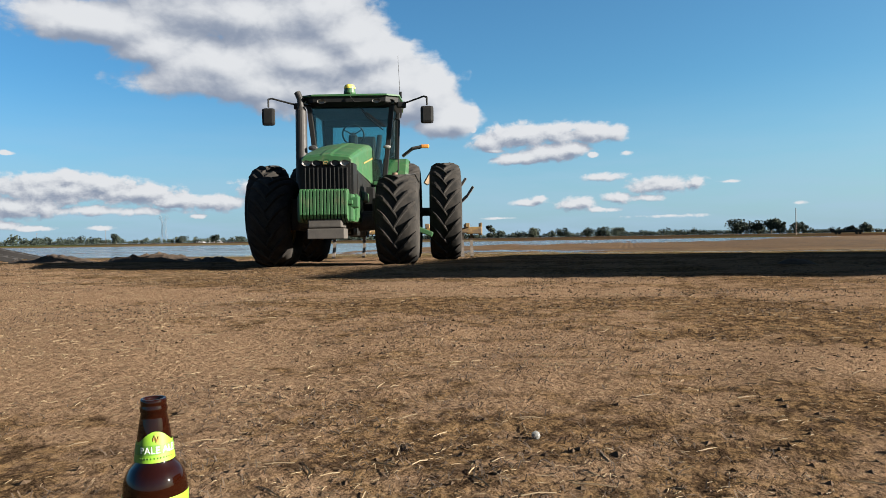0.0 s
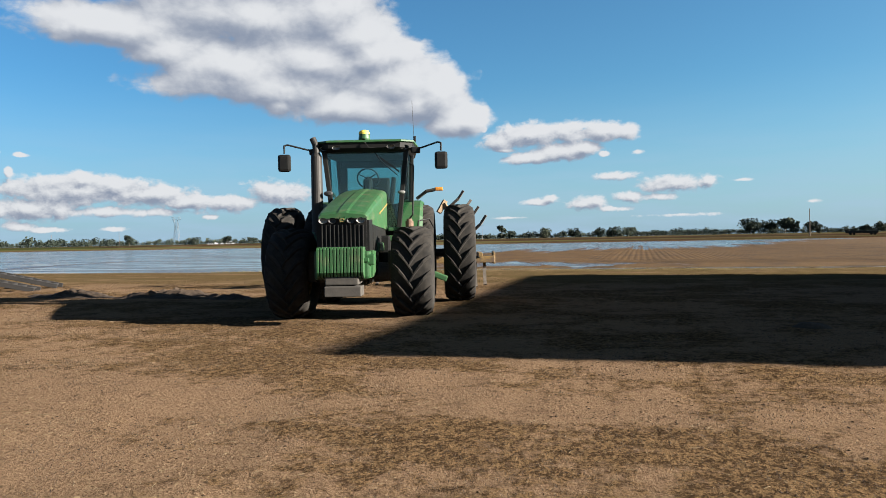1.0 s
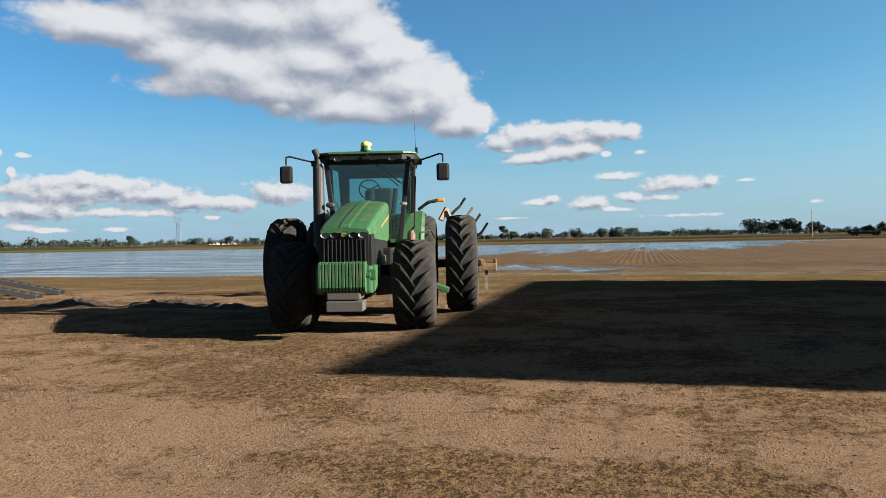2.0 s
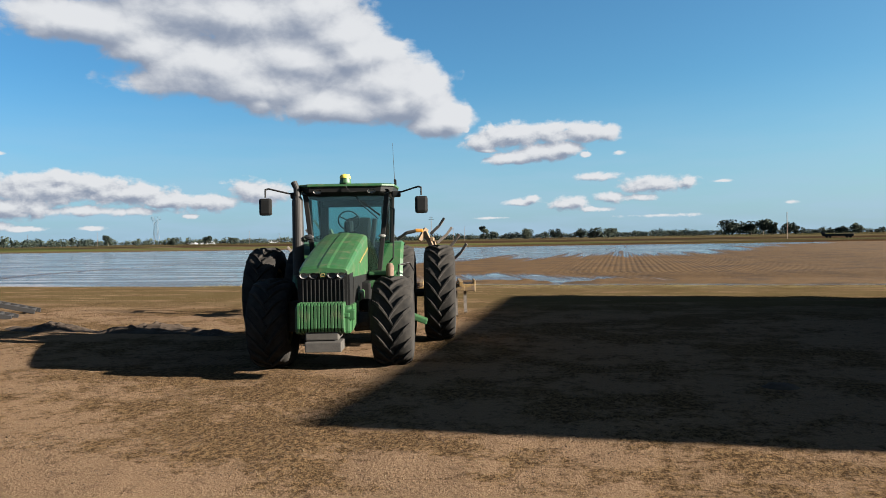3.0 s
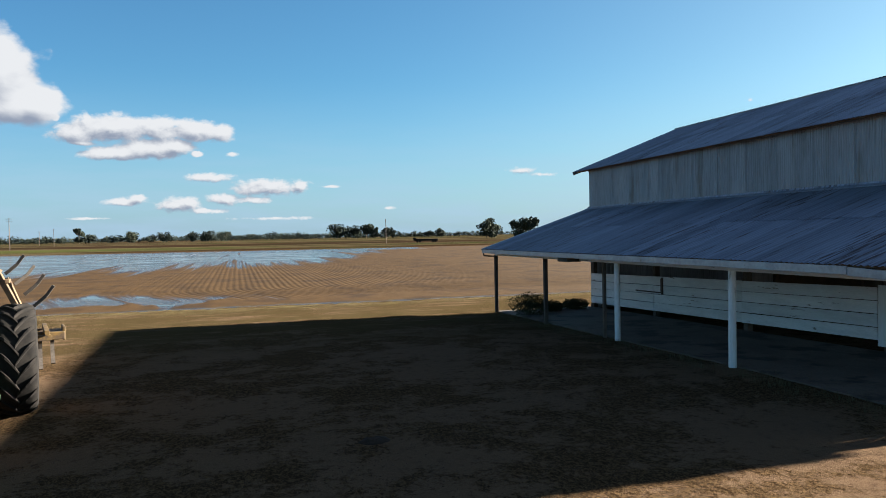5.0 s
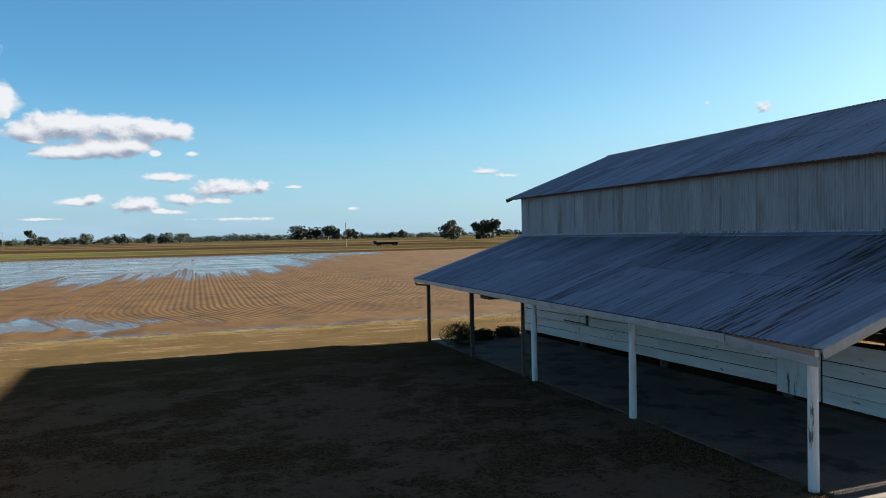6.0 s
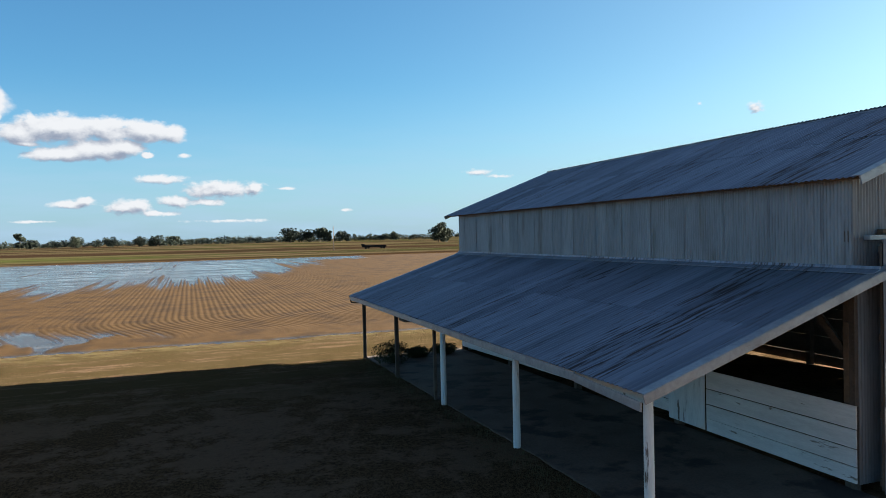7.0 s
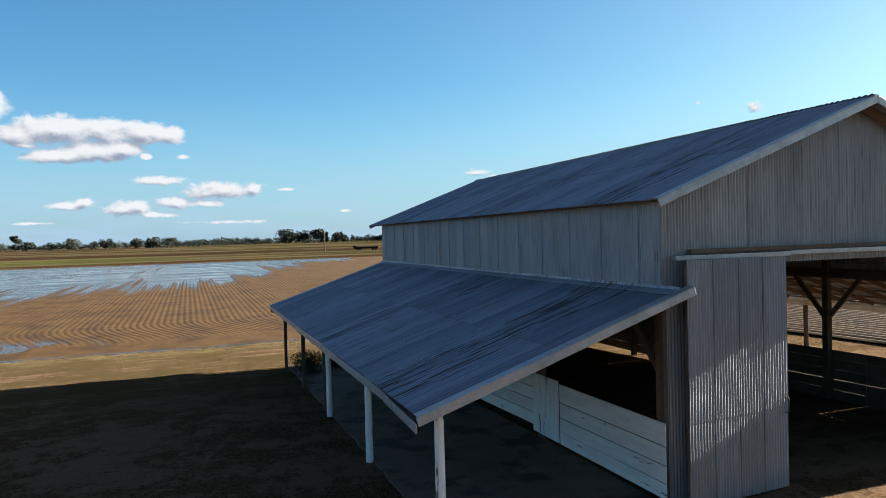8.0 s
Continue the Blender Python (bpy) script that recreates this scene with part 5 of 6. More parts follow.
    rod(bm, (X - 0.01, Y, 3.12), (X - 0.07, Y + 0.02, 3.25), 0.062, 0.062, 16)
    rod(bm, (X, Y, 1.40), (X + 0.15, Y - 0.1, 1.60), 0.08, 0.08, 16)
    P("exhaust", bm, EXHAUST, "dark upright exhaust stack")
    # fenders over the rear wheels
    for s in (-1, 1):
        bm = bmesh.new()
        rings = []
        for k in range(11):
            a = radians(200 - 16 * k)
            r = 1.10
            y, z = 1.12 + r * math.cos(a), 0.985 + r * math.sin(a)
            y2, z2 = 1.12 + (r - 0.03) * math.cos(a), 0.985 + (r - 0.03) * math.sin(a)
            rings.append([(s * 0.66, y, z), (s * 1.02, y, z), (s * 1.08, y2, z2 - 0.02), (s * 0.66, y2, z2)])
        loft(bm, rings)
        P("fender", bm, GREEN, "green rear fender")
        if s < 0:
            continue
        bm = bmesh.new()
        pipe(bm, [(s * 0.95, 0.80, 2.10), (s * 1.15, 0.72, 2.24), (s * 1.32, 0.70, 2.27)], 0.035)
        arm = P("lamp_arm", bm, GREEN if s < 0 else GREY_IRON, "curved lamp arm")
        bm = bmesh.new()
        box(bm, (s * 1.40, 0.70, 2.28), (0.17, 0.065, 0.075), None, 0.025)
        part("signal_lamp", bm, AMBER, arm, "amber turn signal")
    # tank, step and battery box on the door side; brown filter cap in front of the door
    bm = bmesh.new()
    box(bm, (0.62, 0.10, 0.95), (0.42, 1.1, 0.62), None, 0.07)
    P("fuel_tank", bm, BLACK)
    bm = bmesh.new()
    box(bm, (-0.62, -0.05, 0.95), (0.42, 1.3, 0.62), None, 0.07)
    P("tool_box", bm, BLACK)
    bm = bmesh.new()
    box(bm, (1.40, 0.0, 0.56), (0.30, 0.34, 0.10), pose(0, 0, 0, 0, 22), 0.02)
    bar(bm, (1.40, 0.0, 0.56), (1.05, 0.0, 0.75), 0.08, 0.08)
    for z, x in ((0.50, 1.08), (0.80, 1.0), (1.10, 0.94)):
        box(bm, (x, 0.18, z), (0.32, 0.42, 0.035), None, 0.008)
    for y in (-0.03, 0.39):
        bar(bm, (1.12, y, 0.48), (0.86, y, 1.30), 0.03, 0.06)
    P("step", bm, GREEN, "green cab steps")
    bm = bmesh.new()
    rod(bm, (0.86, -0.35, 1.42), (0.86, -0.35, 1.62), 0.075, 0.075, 16)
    rod(bm, (0.86, -0.35, 1.62), (0.86, -0.35, 1.66), 0.055, 0.05, 16)
    P("filler_cap", bm, RUSTY, "brown filler neck")
    bm = bmesh.new()
    box(bm, (0.70, -0.10, 1.47), (0.5, 0.5, 0.07), None, 0.02)
    box(bm, (0.55, -0.7, 1.30), (0.22, 0.7, 0.10), None, 0.02)
    P("platform", bm, GREEN)
    bm = bmesh.new()
    pipe(bm, [(1.0, -0.2, 1.42), (1.02, -0.25, 1.62), (1.22, -0.05, 1.66), (1.30, 0.1, 1.5)], 0.014)
    P("hose", bm, BLACK)
    # rear linkage
    bm = bmesh.new()
    for s in (-1, 1):
        bar(bm, (s * 0.35, 1.5, 0.7), (s * 0.45, 2.6, 0.75), 0.07, 0.10)
        rod(bm, (s * 0.38, 1.6, 1.5), (s * 0.42, 2.3, 0.8), 0.04, 0.04, 10)
    bar(bm, (0, 1.5, 1.4), (0, 2.6, 1.45), 0.07, 0.07)
    box(bm, (0, 1.55, 0.55), (0.3, 0.5, 0.12), None, 0.02)
    P("linkage", bm, GREY_IRON)
    return t


tractor()


def ripper():
    """Yellow tillage frame trailed behind the tractor, both wings folded in."""
    r = empty("ripper", "dusty yellow tillage implement with worn shanks and folded wings", "implement")
    r.matrix_basis = TR
    P = lambda name, bm, m, label="": part(name, bm, m, r, label)
    faded = mat("faded_yellow_paint", (0.15, 0.095, 0.045), (0.085, 0.056, 0.032), scale=6, fine=30, rough=0.7, bump=0.1)
    for y in (6.7, 7.5, 8.3):
        bm = bmesh.new()
        bar(bm, (-2.55, y, 0.66), (2.55, y, 0.66), 0.14, 0.14, 0.01)
        P("toolbar", bm, FADED_YELLOW, "yellow square toolbar")
    for x in (-2.45, -1.3, -0.45, 0.45, 1.3, 2.45):
        bm = bmesh.new()
        bar(bm, (x, 6.5, 0.80), (x, 8.5, 0.80), 0.11, 0.12, 0.01)
        P("frame_beam", bm, FADED_YELLOW)
    bm = bmesh.new()
    for s in (-1, 1):
        bar(bm, (s * 0.9, 6.6, 0.75), (0, 3.2, 0.70), 0.12, 0.16, 0.01)
        bar(bm, (s * 0.5, 6.6, 0.75), (s * 0.2, 6.7, 1.35), 0.08, 0.12, 0.01)
    bar(bm, (0, 3.2, 0.70), (0, 1.9, 0.55), 0.12, 0.14, 0.01)
    bar(bm, (-0.3, 6.7, 1.35), (0.3, 6.7, 1.35), 0.1, 0.1, 0.01)
    P("drawbar", bm, FADED_YELLOW)

    def shank(p):
        bm = bmesh.new()
        pts = [p, (p[0], p[1] + 0.12, p[2] - 0.28), (p[0], p[1] + 0.06, p[2] - 0.52), (p[0], p[1] - 0.10, p[2] - 0.70)]
        for a, b in zip(pts[:-1], pts[1:]):
            bar(bm, a, b, 0.045, 0.09, up=(1, 0, 0))
        bar(bm, pts[-1], (p[0], p[1] - 0.18, p[2] - 0.76), 0.10, 0.03)
        return bm
    for k, x in enumerate((-2.3, -1.5, -0.7, 0.0, 0.7, 1.5, 2.3, 2.6)):
        P("shank", shank((x, (6.7, 7.5, 8.3)[k % 3], 0.66)), STEEL, "worn steel shank")
    for s in (-1, 1):
        bm = bmesh.new()
        box(bm, (s * 2.66, 7.4, 0.66), (0.42, 0.9, 0.20), None, 0.02)
        box(bm, (s * 2.86, 7.4, 0.70), (0.07, 0.7, 0.36), None, 0.02)
        P("wing_hinge", bm, FADED_YELLOW, "yellow wing hinge plate")
        bm = bmesh.new()
        bar(bm, (s * 2.10, 7.35, 0.80), (s * 1.42, 7.55, 2.33), 0.13, 0.13, 0.01)
        bar(bm, (s * 2.10, 8.05, 0.80), (s * 1.60, 8.20, 2.15), 0.13, 0.13, 0.01)
        bar(bm, (s * 1.62, 7.4, 2.10), (s * 1.66, 8.3, 2.08), 0.10, 0.10, 0.01)
        bar(bm, (s * 1.26, 7.5, 2.06), (s * 1.46, 7.6, 2.42), 0.11, 0.14, 0.01)
        P("wing_beam", bm, faded, "faded dusty yellow wing beam")
        for p0, p1 in (((1.58, 8.25, 2.26), (2.02, 8.16, 2.75)), ((1.78, 8.05, 1.98), (2.25, 8.09, 2.46)), ((2.0, 7.7, 1.72), (2.46, 7.62, 2.23)), ((2.2, 7.4, 1.42), (2.66, 7.26, 1.95))):
            bm = bmesh.new()
            a, b = Vector((s * p0[0], *p0[1:])), Vector((s * p1[0], *p1[1:]))
            m = a.lerp(b, 0.55) + Vector((s * 0.03, 0, -0.03))
            bar(bm, a, m, 0.05, 0.085, 0.006)
            bar(bm, m, b, 0.045, 0.075, 0.006)
            P("shank", bm, STEEL, "worn steel shank")
    return r


ripper()

# ---- bottle ----
def bottle():
    x, y = -0.766, 0.771
    z = lie(x, y) + relief(x, y) - 0.004
    b = empty("bottle", "brown glass beer bottle with bright green labels, open", "bottle", at=(x, y, z))
    bm = bmesh.new()
    skin = [(0.0, 0.004), (0.024, 0.003), (0.030, 0.0), (0.0320, 0.004), (0.0325, 0.012), (0.0325, 0.160), (0.0322, 0.167), (0.0312, 0.174), (0.0290, 0.181), (0.0250, 0.1875), (0.0212, 0.1925), (0.0198, 0.197), (0.0185, 0.206),
            (0.0160, 0.226), (0.0140, 0.239), (0.0128, 0.2445), (0.0136, 0.2455), (0.0139, 0.2490), (0.0130, 0.2515), (0.0128, 0.2535), (0.0131, 0.2575), (0.0124, 0.2590), (0.0105, 0.2590), (0.0096, 0.2570), (0.0096, 0.244),
            (0.0130, 0.226), (0.0170, 0.197), (0.0270, 0.176), (0.0292, 0.160), (0.0295, 0.012), (0.0, 0.008)]
    lathe(bm, skin, 56)
    part("glass", bm, BOTTLE, b, "brown glass body", smooth=True)
    face = -48.0

    def neck_r(zz):
        return 0.0198 - (zz - 0.197) * (0.0198 - 0.0160) / 0.029

    def band(name, z_low, z_top, material, label, lift=0.0004, wide=150, arch=0.0):
        vs, fs = [], []
        n = 44
        for i in range(n + 1):
            u = (i / n - 0.5) * 2 * wide
            a = radians(face + u)
            top = z_top + arch * max(0.0, math.cos(radians(max(-90.0, min(90.0, u * 1.5)))))
            for f in (0.0, 0.5, 1.0):
                zz = z_low + (top - z_low) * f
                r = neck_r(zz) + lift
                vs.append((r * math.cos(a), r * math.sin(a), zz))
        for i in range(n):
            for j in range(2):
                k = i * 3 + j
                fs.append((k, k + 3, k + 4, k + 1))
        raw(name, vs, fs, material, b, label, smooth=True)
    band("neck_label", 0.1955, 0.216, LABEL_GREEN, "bright green neck label", arch=0.011)
    band("label_stripe", 0.2035, 0.2135, LABEL_DARK, "darker green lettering band", lift=0.0007)
    bm = bmesh.new()
    lathe(bm, [(0.0329, 0.070), (0.0329, 0.161)], 56)
    part("body_label", bm, LABEL_GREEN, b, "bright green body label", smooth=True)
    # lettering
    cu = bpy.data.curves.new("lettering", "FONT")
    cu.body, cu.size, cu.align_x, cu.extrude = "PALE ALE", 0.0095, "CENTER", 0.0
    tmp = new("lettering", cu)
    me = bpy.data.meshes.new_from_object(tmp.evaluated_get(bpy.context.evaluated_depsgraph_get()))
    bpy.data.objects.remove(tmp)
    for v in me.vertices:
        zz = 0.2052 + v.co.y
        r = neck_r(zz) + 0.0011
        a = radians(face + 8) + v.co.x / r
        v.co = Vector((r * math.cos(a), r * math.sin(a), zz))
    me.materials.append(WHITE_INK)
    tx = new("lettering", me)
    tx.parent = b
    bm = bmesh.new()
    for k in range(5):
        a = radians(face - 8 + 4 * k)
        r = neck_r(0.219) + 0.0003
        box(bm, (r * math.cos(a), r * math.sin(a), 0.219 + 0.002 * math.sin(k * 1.7)), (0.0014, 0.0014, 0.006 - 0.001 * abs(k - 2)))
    part("crest", bm, YELLOW, b, "small printed crest")
    bm = bmesh.new()
    for k in range(12):
        a = radians(face - 50 + 9 * k)
        r = neck_r(0.200) + 0.0004
        box(bm, (r * math.cos(a), r * math.sin(a), 0.2000), (0.0012, 0.0012, 0.0016))
    part("small_print", bm, LABEL_DARK, b)


bottle()

# ---- yard litter ----
rs = np.random.RandomState(11)


def straw():
    vs, fs = [], []

    def stalk(x, y, a, ln, w, z, lift):
        c, s = math.cos(a), math.sin(a)
        k = len(vs)
        for f, h in ((0, 0), (0.5, lift), (1, 0.4 * lift)):
            px, py = x + c * ln * (f - 0.5), y + s * ln * (f - 0.5)
            vs.append((px - s * w, py + c * w, z + h))
            vs.append((px, py, z + h + w * 1.3))
            vs.append((px + s * w, py - c * w, z + h))
        for j in (0, 3):
            fs.append((k + j, k + j + 1, k + j + 4, k + j + 3))
            fs.append((k + j + 1, k + j + 2, k + j + 5, k + j + 4))
    n = 0
    while n < 26000:
        y = 0.5 + 17 * rs.rand() ** 1.7
        half = 1.2 + 0.85 * y
        x = -0.25 * y + rs.uniform(-half, half)
        if not -16 < x < 9:
            continue
        if fbm(x * 0.6, y * 0.6, 1) + 0.25 * rs.randn() < -0.12:
            continue
        big = rs.rand() < 0.05
        ln = rs.uniform(0.03, 0.07) if big else rs.uniform(0.006, 0.020)
        w = (0.0010 if big else 0.0006) * (1 + 0.12 * y)
        z = lie(x, y) + relief(x, y)
        stalk(x, y, rs.uniform(0, 6.28), ln * (1 + 0.03 * y), w, z + 0.001, rs.uniform(0, 0.004 if big else 0.003))
        n += 1
    ob = raw("straw", vs, fs, STRAW)
    return tagged(ob, "scattered broken straw and dry stalks on the earth", "straw", kind="stuff")


def clods():
    vs, fs = [], []
    n = 0
    while n < 15000:
        y = 0.4 + 24 * rs.rand() ** 1.6
        half = 1.2 + 0.85 * y
        x = -0.25 * y + rs.uniform(-half, half)
        if not -20 < x < 14:
            continue
        if fbm(x * 0.9, y * 0.9, 6) + 0.2 * rs.randn() < 0.02:
            continue
        r = 0.0025 + 0.006 * rs.rand() ** 3 + 0.0008 * y * rs.rand()
        z = lie(x, y) + relief(x, y)
        k = len(vs)
        for dx, dy, dz in ((1, 0, 0), (0, 1, 0), (-1, 0, 0), (0, -1, 0), (0, 0, 1), (0, 0, -0.6)):
            j = 1 + 0.45 * rs.randn()
            vs.append((x + r * (dx * j + 0.2 * rs.randn()), y + r * (dy * j + 0.2 * rs.randn()), z + 0.7 * r * dz + 0.2 * r))
        for a, b in ((0, 1), (1, 2), (2, 3), (3, 0)):
            fs.append((k + a, k + b, k + 4)), fs.append((k + b, k + a, k + 5))
        n += 1
    return tagged(raw("clods", vs, fs, CLOD), "loose crumbs and clods of dry earth", "clods", kind="stuff")


def tufts(name, label, area, count, height, material, seed, spread=0.05, blades=7):
    """Clumps of thin upright blades."""
    r = np.random.RandomState(seed)
    vs, fs = [], []
    for _ in range(count):
        x, y = area(r)
        z = lie(x, y) + (relief(x, y) if y < 46 else 0)
        for _ in range(blades):
            a, ln = r.uniform(0, 6.28), height * r.uniform(0.4, 1.2)
            bx, by = x + r.randn() * spread, y + r.randn() * spread
            w = max(0.0012, ln * 0.03)
            lx, ly = math.cos(a) * ln * 0.5, math.sin(a) * ln * 0.5
            s, c = math.sin(a), math.cos(a)
            k = len(vs)
            vs.extend([(bx - s * w, by + c * w, z - 0.01), (bx + s * w, by - c * w, z - 0.01), (bx + lx * 0.4 + s * w * 0.7, by + ly * 0.4 - c * w * 0.7, z + ln * 0.6), (bx + lx * 0.4 - s * w * 0.7, by + ly * 0.4 + c * w * 0.7, z + ln * 0.6), (bx + lx, by + ly, z + ln)])
            fs.extend([(k, k + 1, k + 2, k + 3), (k + 3, k + 2, k + 4)])
    return tagged(raw(name, vs, fs, material), label, "grass", kind="stuff")


def dead_grass():
    """Short dry blades lying in ragged patches on the yard."""
    vs, fs = [], []
    n = 0
    while n < 20000:
        y = 0.6 + 11 * rs.rand() ** 1.5
        half = 1.2 + 0.85 * y
        x = -0.25 * y + rs.uniform(-half, half)
        if not -14 < x < 9:
            continue
        thick = fbm(x * 0.75, y * 0.75, 21) + 0.7 * fbm(x * 3.1, y * 3.1, 8) + 6 * sum(m * max(0.0, 1 - math.hypot((x - px) / rx, (y - py) / ry)) for px, py, rx, ry, m in YARD_PATCHES)
        if thick + 0.12 * rs.randn() < 0.10:
            continue
        z = lie(x, y) + relief(x, y)
        a, ln, rise = rs.uniform(0, 6.28), rs.uniform(0.010, 0.032) * (1 + 0.06 * y), rs.uniform(0.001, 0.010) * (1 + 0.10 * y)
        w = 0.0008 * (1 + 0.22 * y)
        c, s = math.cos(a), math.sin(a)
        k = len(vs)
        vs.extend([(x - s * w, y + c * w, z - 0.002), (x + s * w, y - c * w, z - 0.002), (x + c * ln * 0.6 + s * w, y + s * ln * 0.6 - c * w, z + rise), (x + c * ln * 0.6 - s * w, y + s * ln * 0.6 + c * w, z + rise), (x + c * ln, y + s * ln, z + rise * 0.7)])
        fs.extend([(k, k + 1, k + 2, k + 3), (k + 3, k + 2, k + 4)])
        n += 1
    return tagged(raw("dead_grass", vs, fs, DEAD_GRASS), "thin dead brown grass trodden into the earth", "grass", kind="stuff")


straw()
clods()
dead_grass()


tufts("verge_grass", "dry yellow grass along the field edge", lambda r: (r.uniform(-24, 60), 36.4 + 1.5 * r.randn()), 3400, 0.10, WEED, 6, 0.15, 6)
tufts("slab_grass", "dead grass along the broken concrete edge", lambda r: (10.3 + 0.35 * r.randn(), r.uniform(7.0, 27)), 900, 0.10, WEED, 8, 0.08, 6)


def mound(name, label, cx, cy, rx, ry, h, seed, material, rot=0.0):
    """A ragged heap of earth with lumps."""
    r = np.random.RandomState(seed)
    n = 46
    vs, fs = [], []
    c, s = math.cos(radians(rot)), math.sin(radians(rot))
    for j in range(n):
        for i in range(n):
            u, v = 2 * i / (n - 1) - 1, 2 * j / (n - 1) - 1
            x, y = cx + c * u * rx - s * v * ry, cy + s * u * rx + c * v * ry
            e = max(0.0, 1 - (u * u + v * v)) ** 0.8
            z = h * e * (0.55 + 0.55 * fbm(x * 1.4, y * 1.4, seed) + 0.35 * abs(fbm(x * 4.5, y * 4.5, seed + 3)))
            vs.append((x, y, lie(x, y) - 0.05 + max(0, z) + 0.03 * e))
    fs = [(j * n + i, j * n + i + 1, j * n + n + i + 1, j * n + n + i) for j in range(n - 1) for i in range(n - 1)]
    return tagged(raw(name, vs, fs, material), label, "earth mound")


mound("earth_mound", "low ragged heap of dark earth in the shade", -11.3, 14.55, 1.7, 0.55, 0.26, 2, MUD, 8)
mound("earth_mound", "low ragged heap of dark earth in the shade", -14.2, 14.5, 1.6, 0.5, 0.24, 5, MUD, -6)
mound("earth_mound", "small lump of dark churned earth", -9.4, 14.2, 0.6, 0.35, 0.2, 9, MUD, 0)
mound("earth_mound", "small dark clod of churned earth on the yard", 1.83, 10.16, 0.32, 0.22, 0.12, 12, MUD, 20)

# small pale scrap on the earth
bm = bmesh.new()
bmesh.ops.create_icosphere(bm, subdivisions=2, radius=0.016)
for v in bm.verts:
    v.co *= 1 + 0.35 * fbm(v.co.x * 60, v.co.y * 60, v.co.z * 60)
o = part("pebble", bm, LAMP_GLASS)
o.location = (-0.47, 1.58, lie(-0.47, 1.58) + relief(-0.47, 1.58) + 0.006)
o.scale = (0.6, 0.6, 0.6)
tagged(o, "small white crumpled scrap on the earth", "litter")


def bush(cx, cy, r, h, seed, label):
    b = empty("bush", label, "bush", at=(cx, cy, lie(cx, cy)))
    g = np.random.RandomState(seed)
    bm = bmesh.new()
    for _ in range(9):
        a, q = g.uniform(0, 6.28), g.uniform(0.3, 0.9)
        rod(bm, (0, 0, -0.02), (math.cos(a) * r * q * 0.7, math.sin(a) * r * q * 0.7, h * g.uniform(0.5, 0.9)), 0.012, 0.004, 5)
    part("stem", bm, BARK, b)
    vs, fs = [], []
    for _ in range(4800):
        d = Vector(g.randn(3)).normalized() * g.rand() ** 0.45
        lump = 1 + 0.4 * fbm(d.x * 2.2, d.y * 2.2, d.z * 2.2 + seed)
        p = Vector((d.x * r * lump, d.y * r * lump, h * 0.48 * (1 + d.z * lump)))
        s = g.uniform(0.02, 0.045)
        u, v = Vector(g.randn(3)).normalized() * s, Vector(g.randn(3)).normalized() * s * 0.6
        k = len(vs)
        vs.extend([tuple(p - u), tuple(p + v), tuple(p + u), tuple(p - v)])
        fs.append((k, k + 1, k + 2, k + 3))
    raw("leaves", vs, fs, LEAF, b)


bush(11.2, 25.9, 0.78, 0.95, 1, "dark green weedy bush beside the lean-to post")
bush(12.6, 26.9, 0.55, 0.5, 2, "low dark green weedy bush at the barn")
bush(13.9, 27.3, 0.6, 0.5, 3, "low dark green weedy bush at the barn")


# ---- loading ramps ----
def ramps():
    e = empty("loading_ramp", "dark steel trailer ramps with cleats, let down on the yard", "ramp", at=(-18.4, 18.0, lie(-18, 18)))
    e.rotation_euler = (0, 0, radians(27))
    for k, y in enumerate((-1.0, 1.0)):
        bm = bmesh.new()
        for dy in (-0.27, 0.27):
            bar(bm, (0, y + dy, 0.05), (-4.2, y + dy, 1.05), 0.07, 0.14, 0.01)
        tr = part("track", bm, DARK_STEEL, e, "dark steel ramp track")
        for i in range(16):
            f = (i + 0.5) / 16
            bm = bmesh.new()
            bar(bm, (-4.2 * f, y - 0.27, 0.08 + 1.0 * f), (-4.2 * f, y + 0.27, 0.08 + 1.0 * f), 0.07, 0.05)
            part("cleat", bm, DARK_STEEL, tr)
    bm = bmesh.new()
    box(bm, (-6.2, 0.05, 0.98), (4.2, 2.5, 0.18), None, 0.02)
    box(bm, (-3.2, 0.05, 0.30), (1.8, 1.3, 0.3), pose(0, 0, 0, 0, 13), 0.02)
    part("deck", bm, DARK_STEEL, e, "dark trailer deck")
    bm = bmesh.new()
    for y in (-1.0, 1.1):
        rod(bm, (-6.6, y - 0.12, 0.42), (-6.6, y + 0.12, 0.42), 0.42, 0.42, 20)
    part("tyre", bm, RUBBER, e)


ramps()


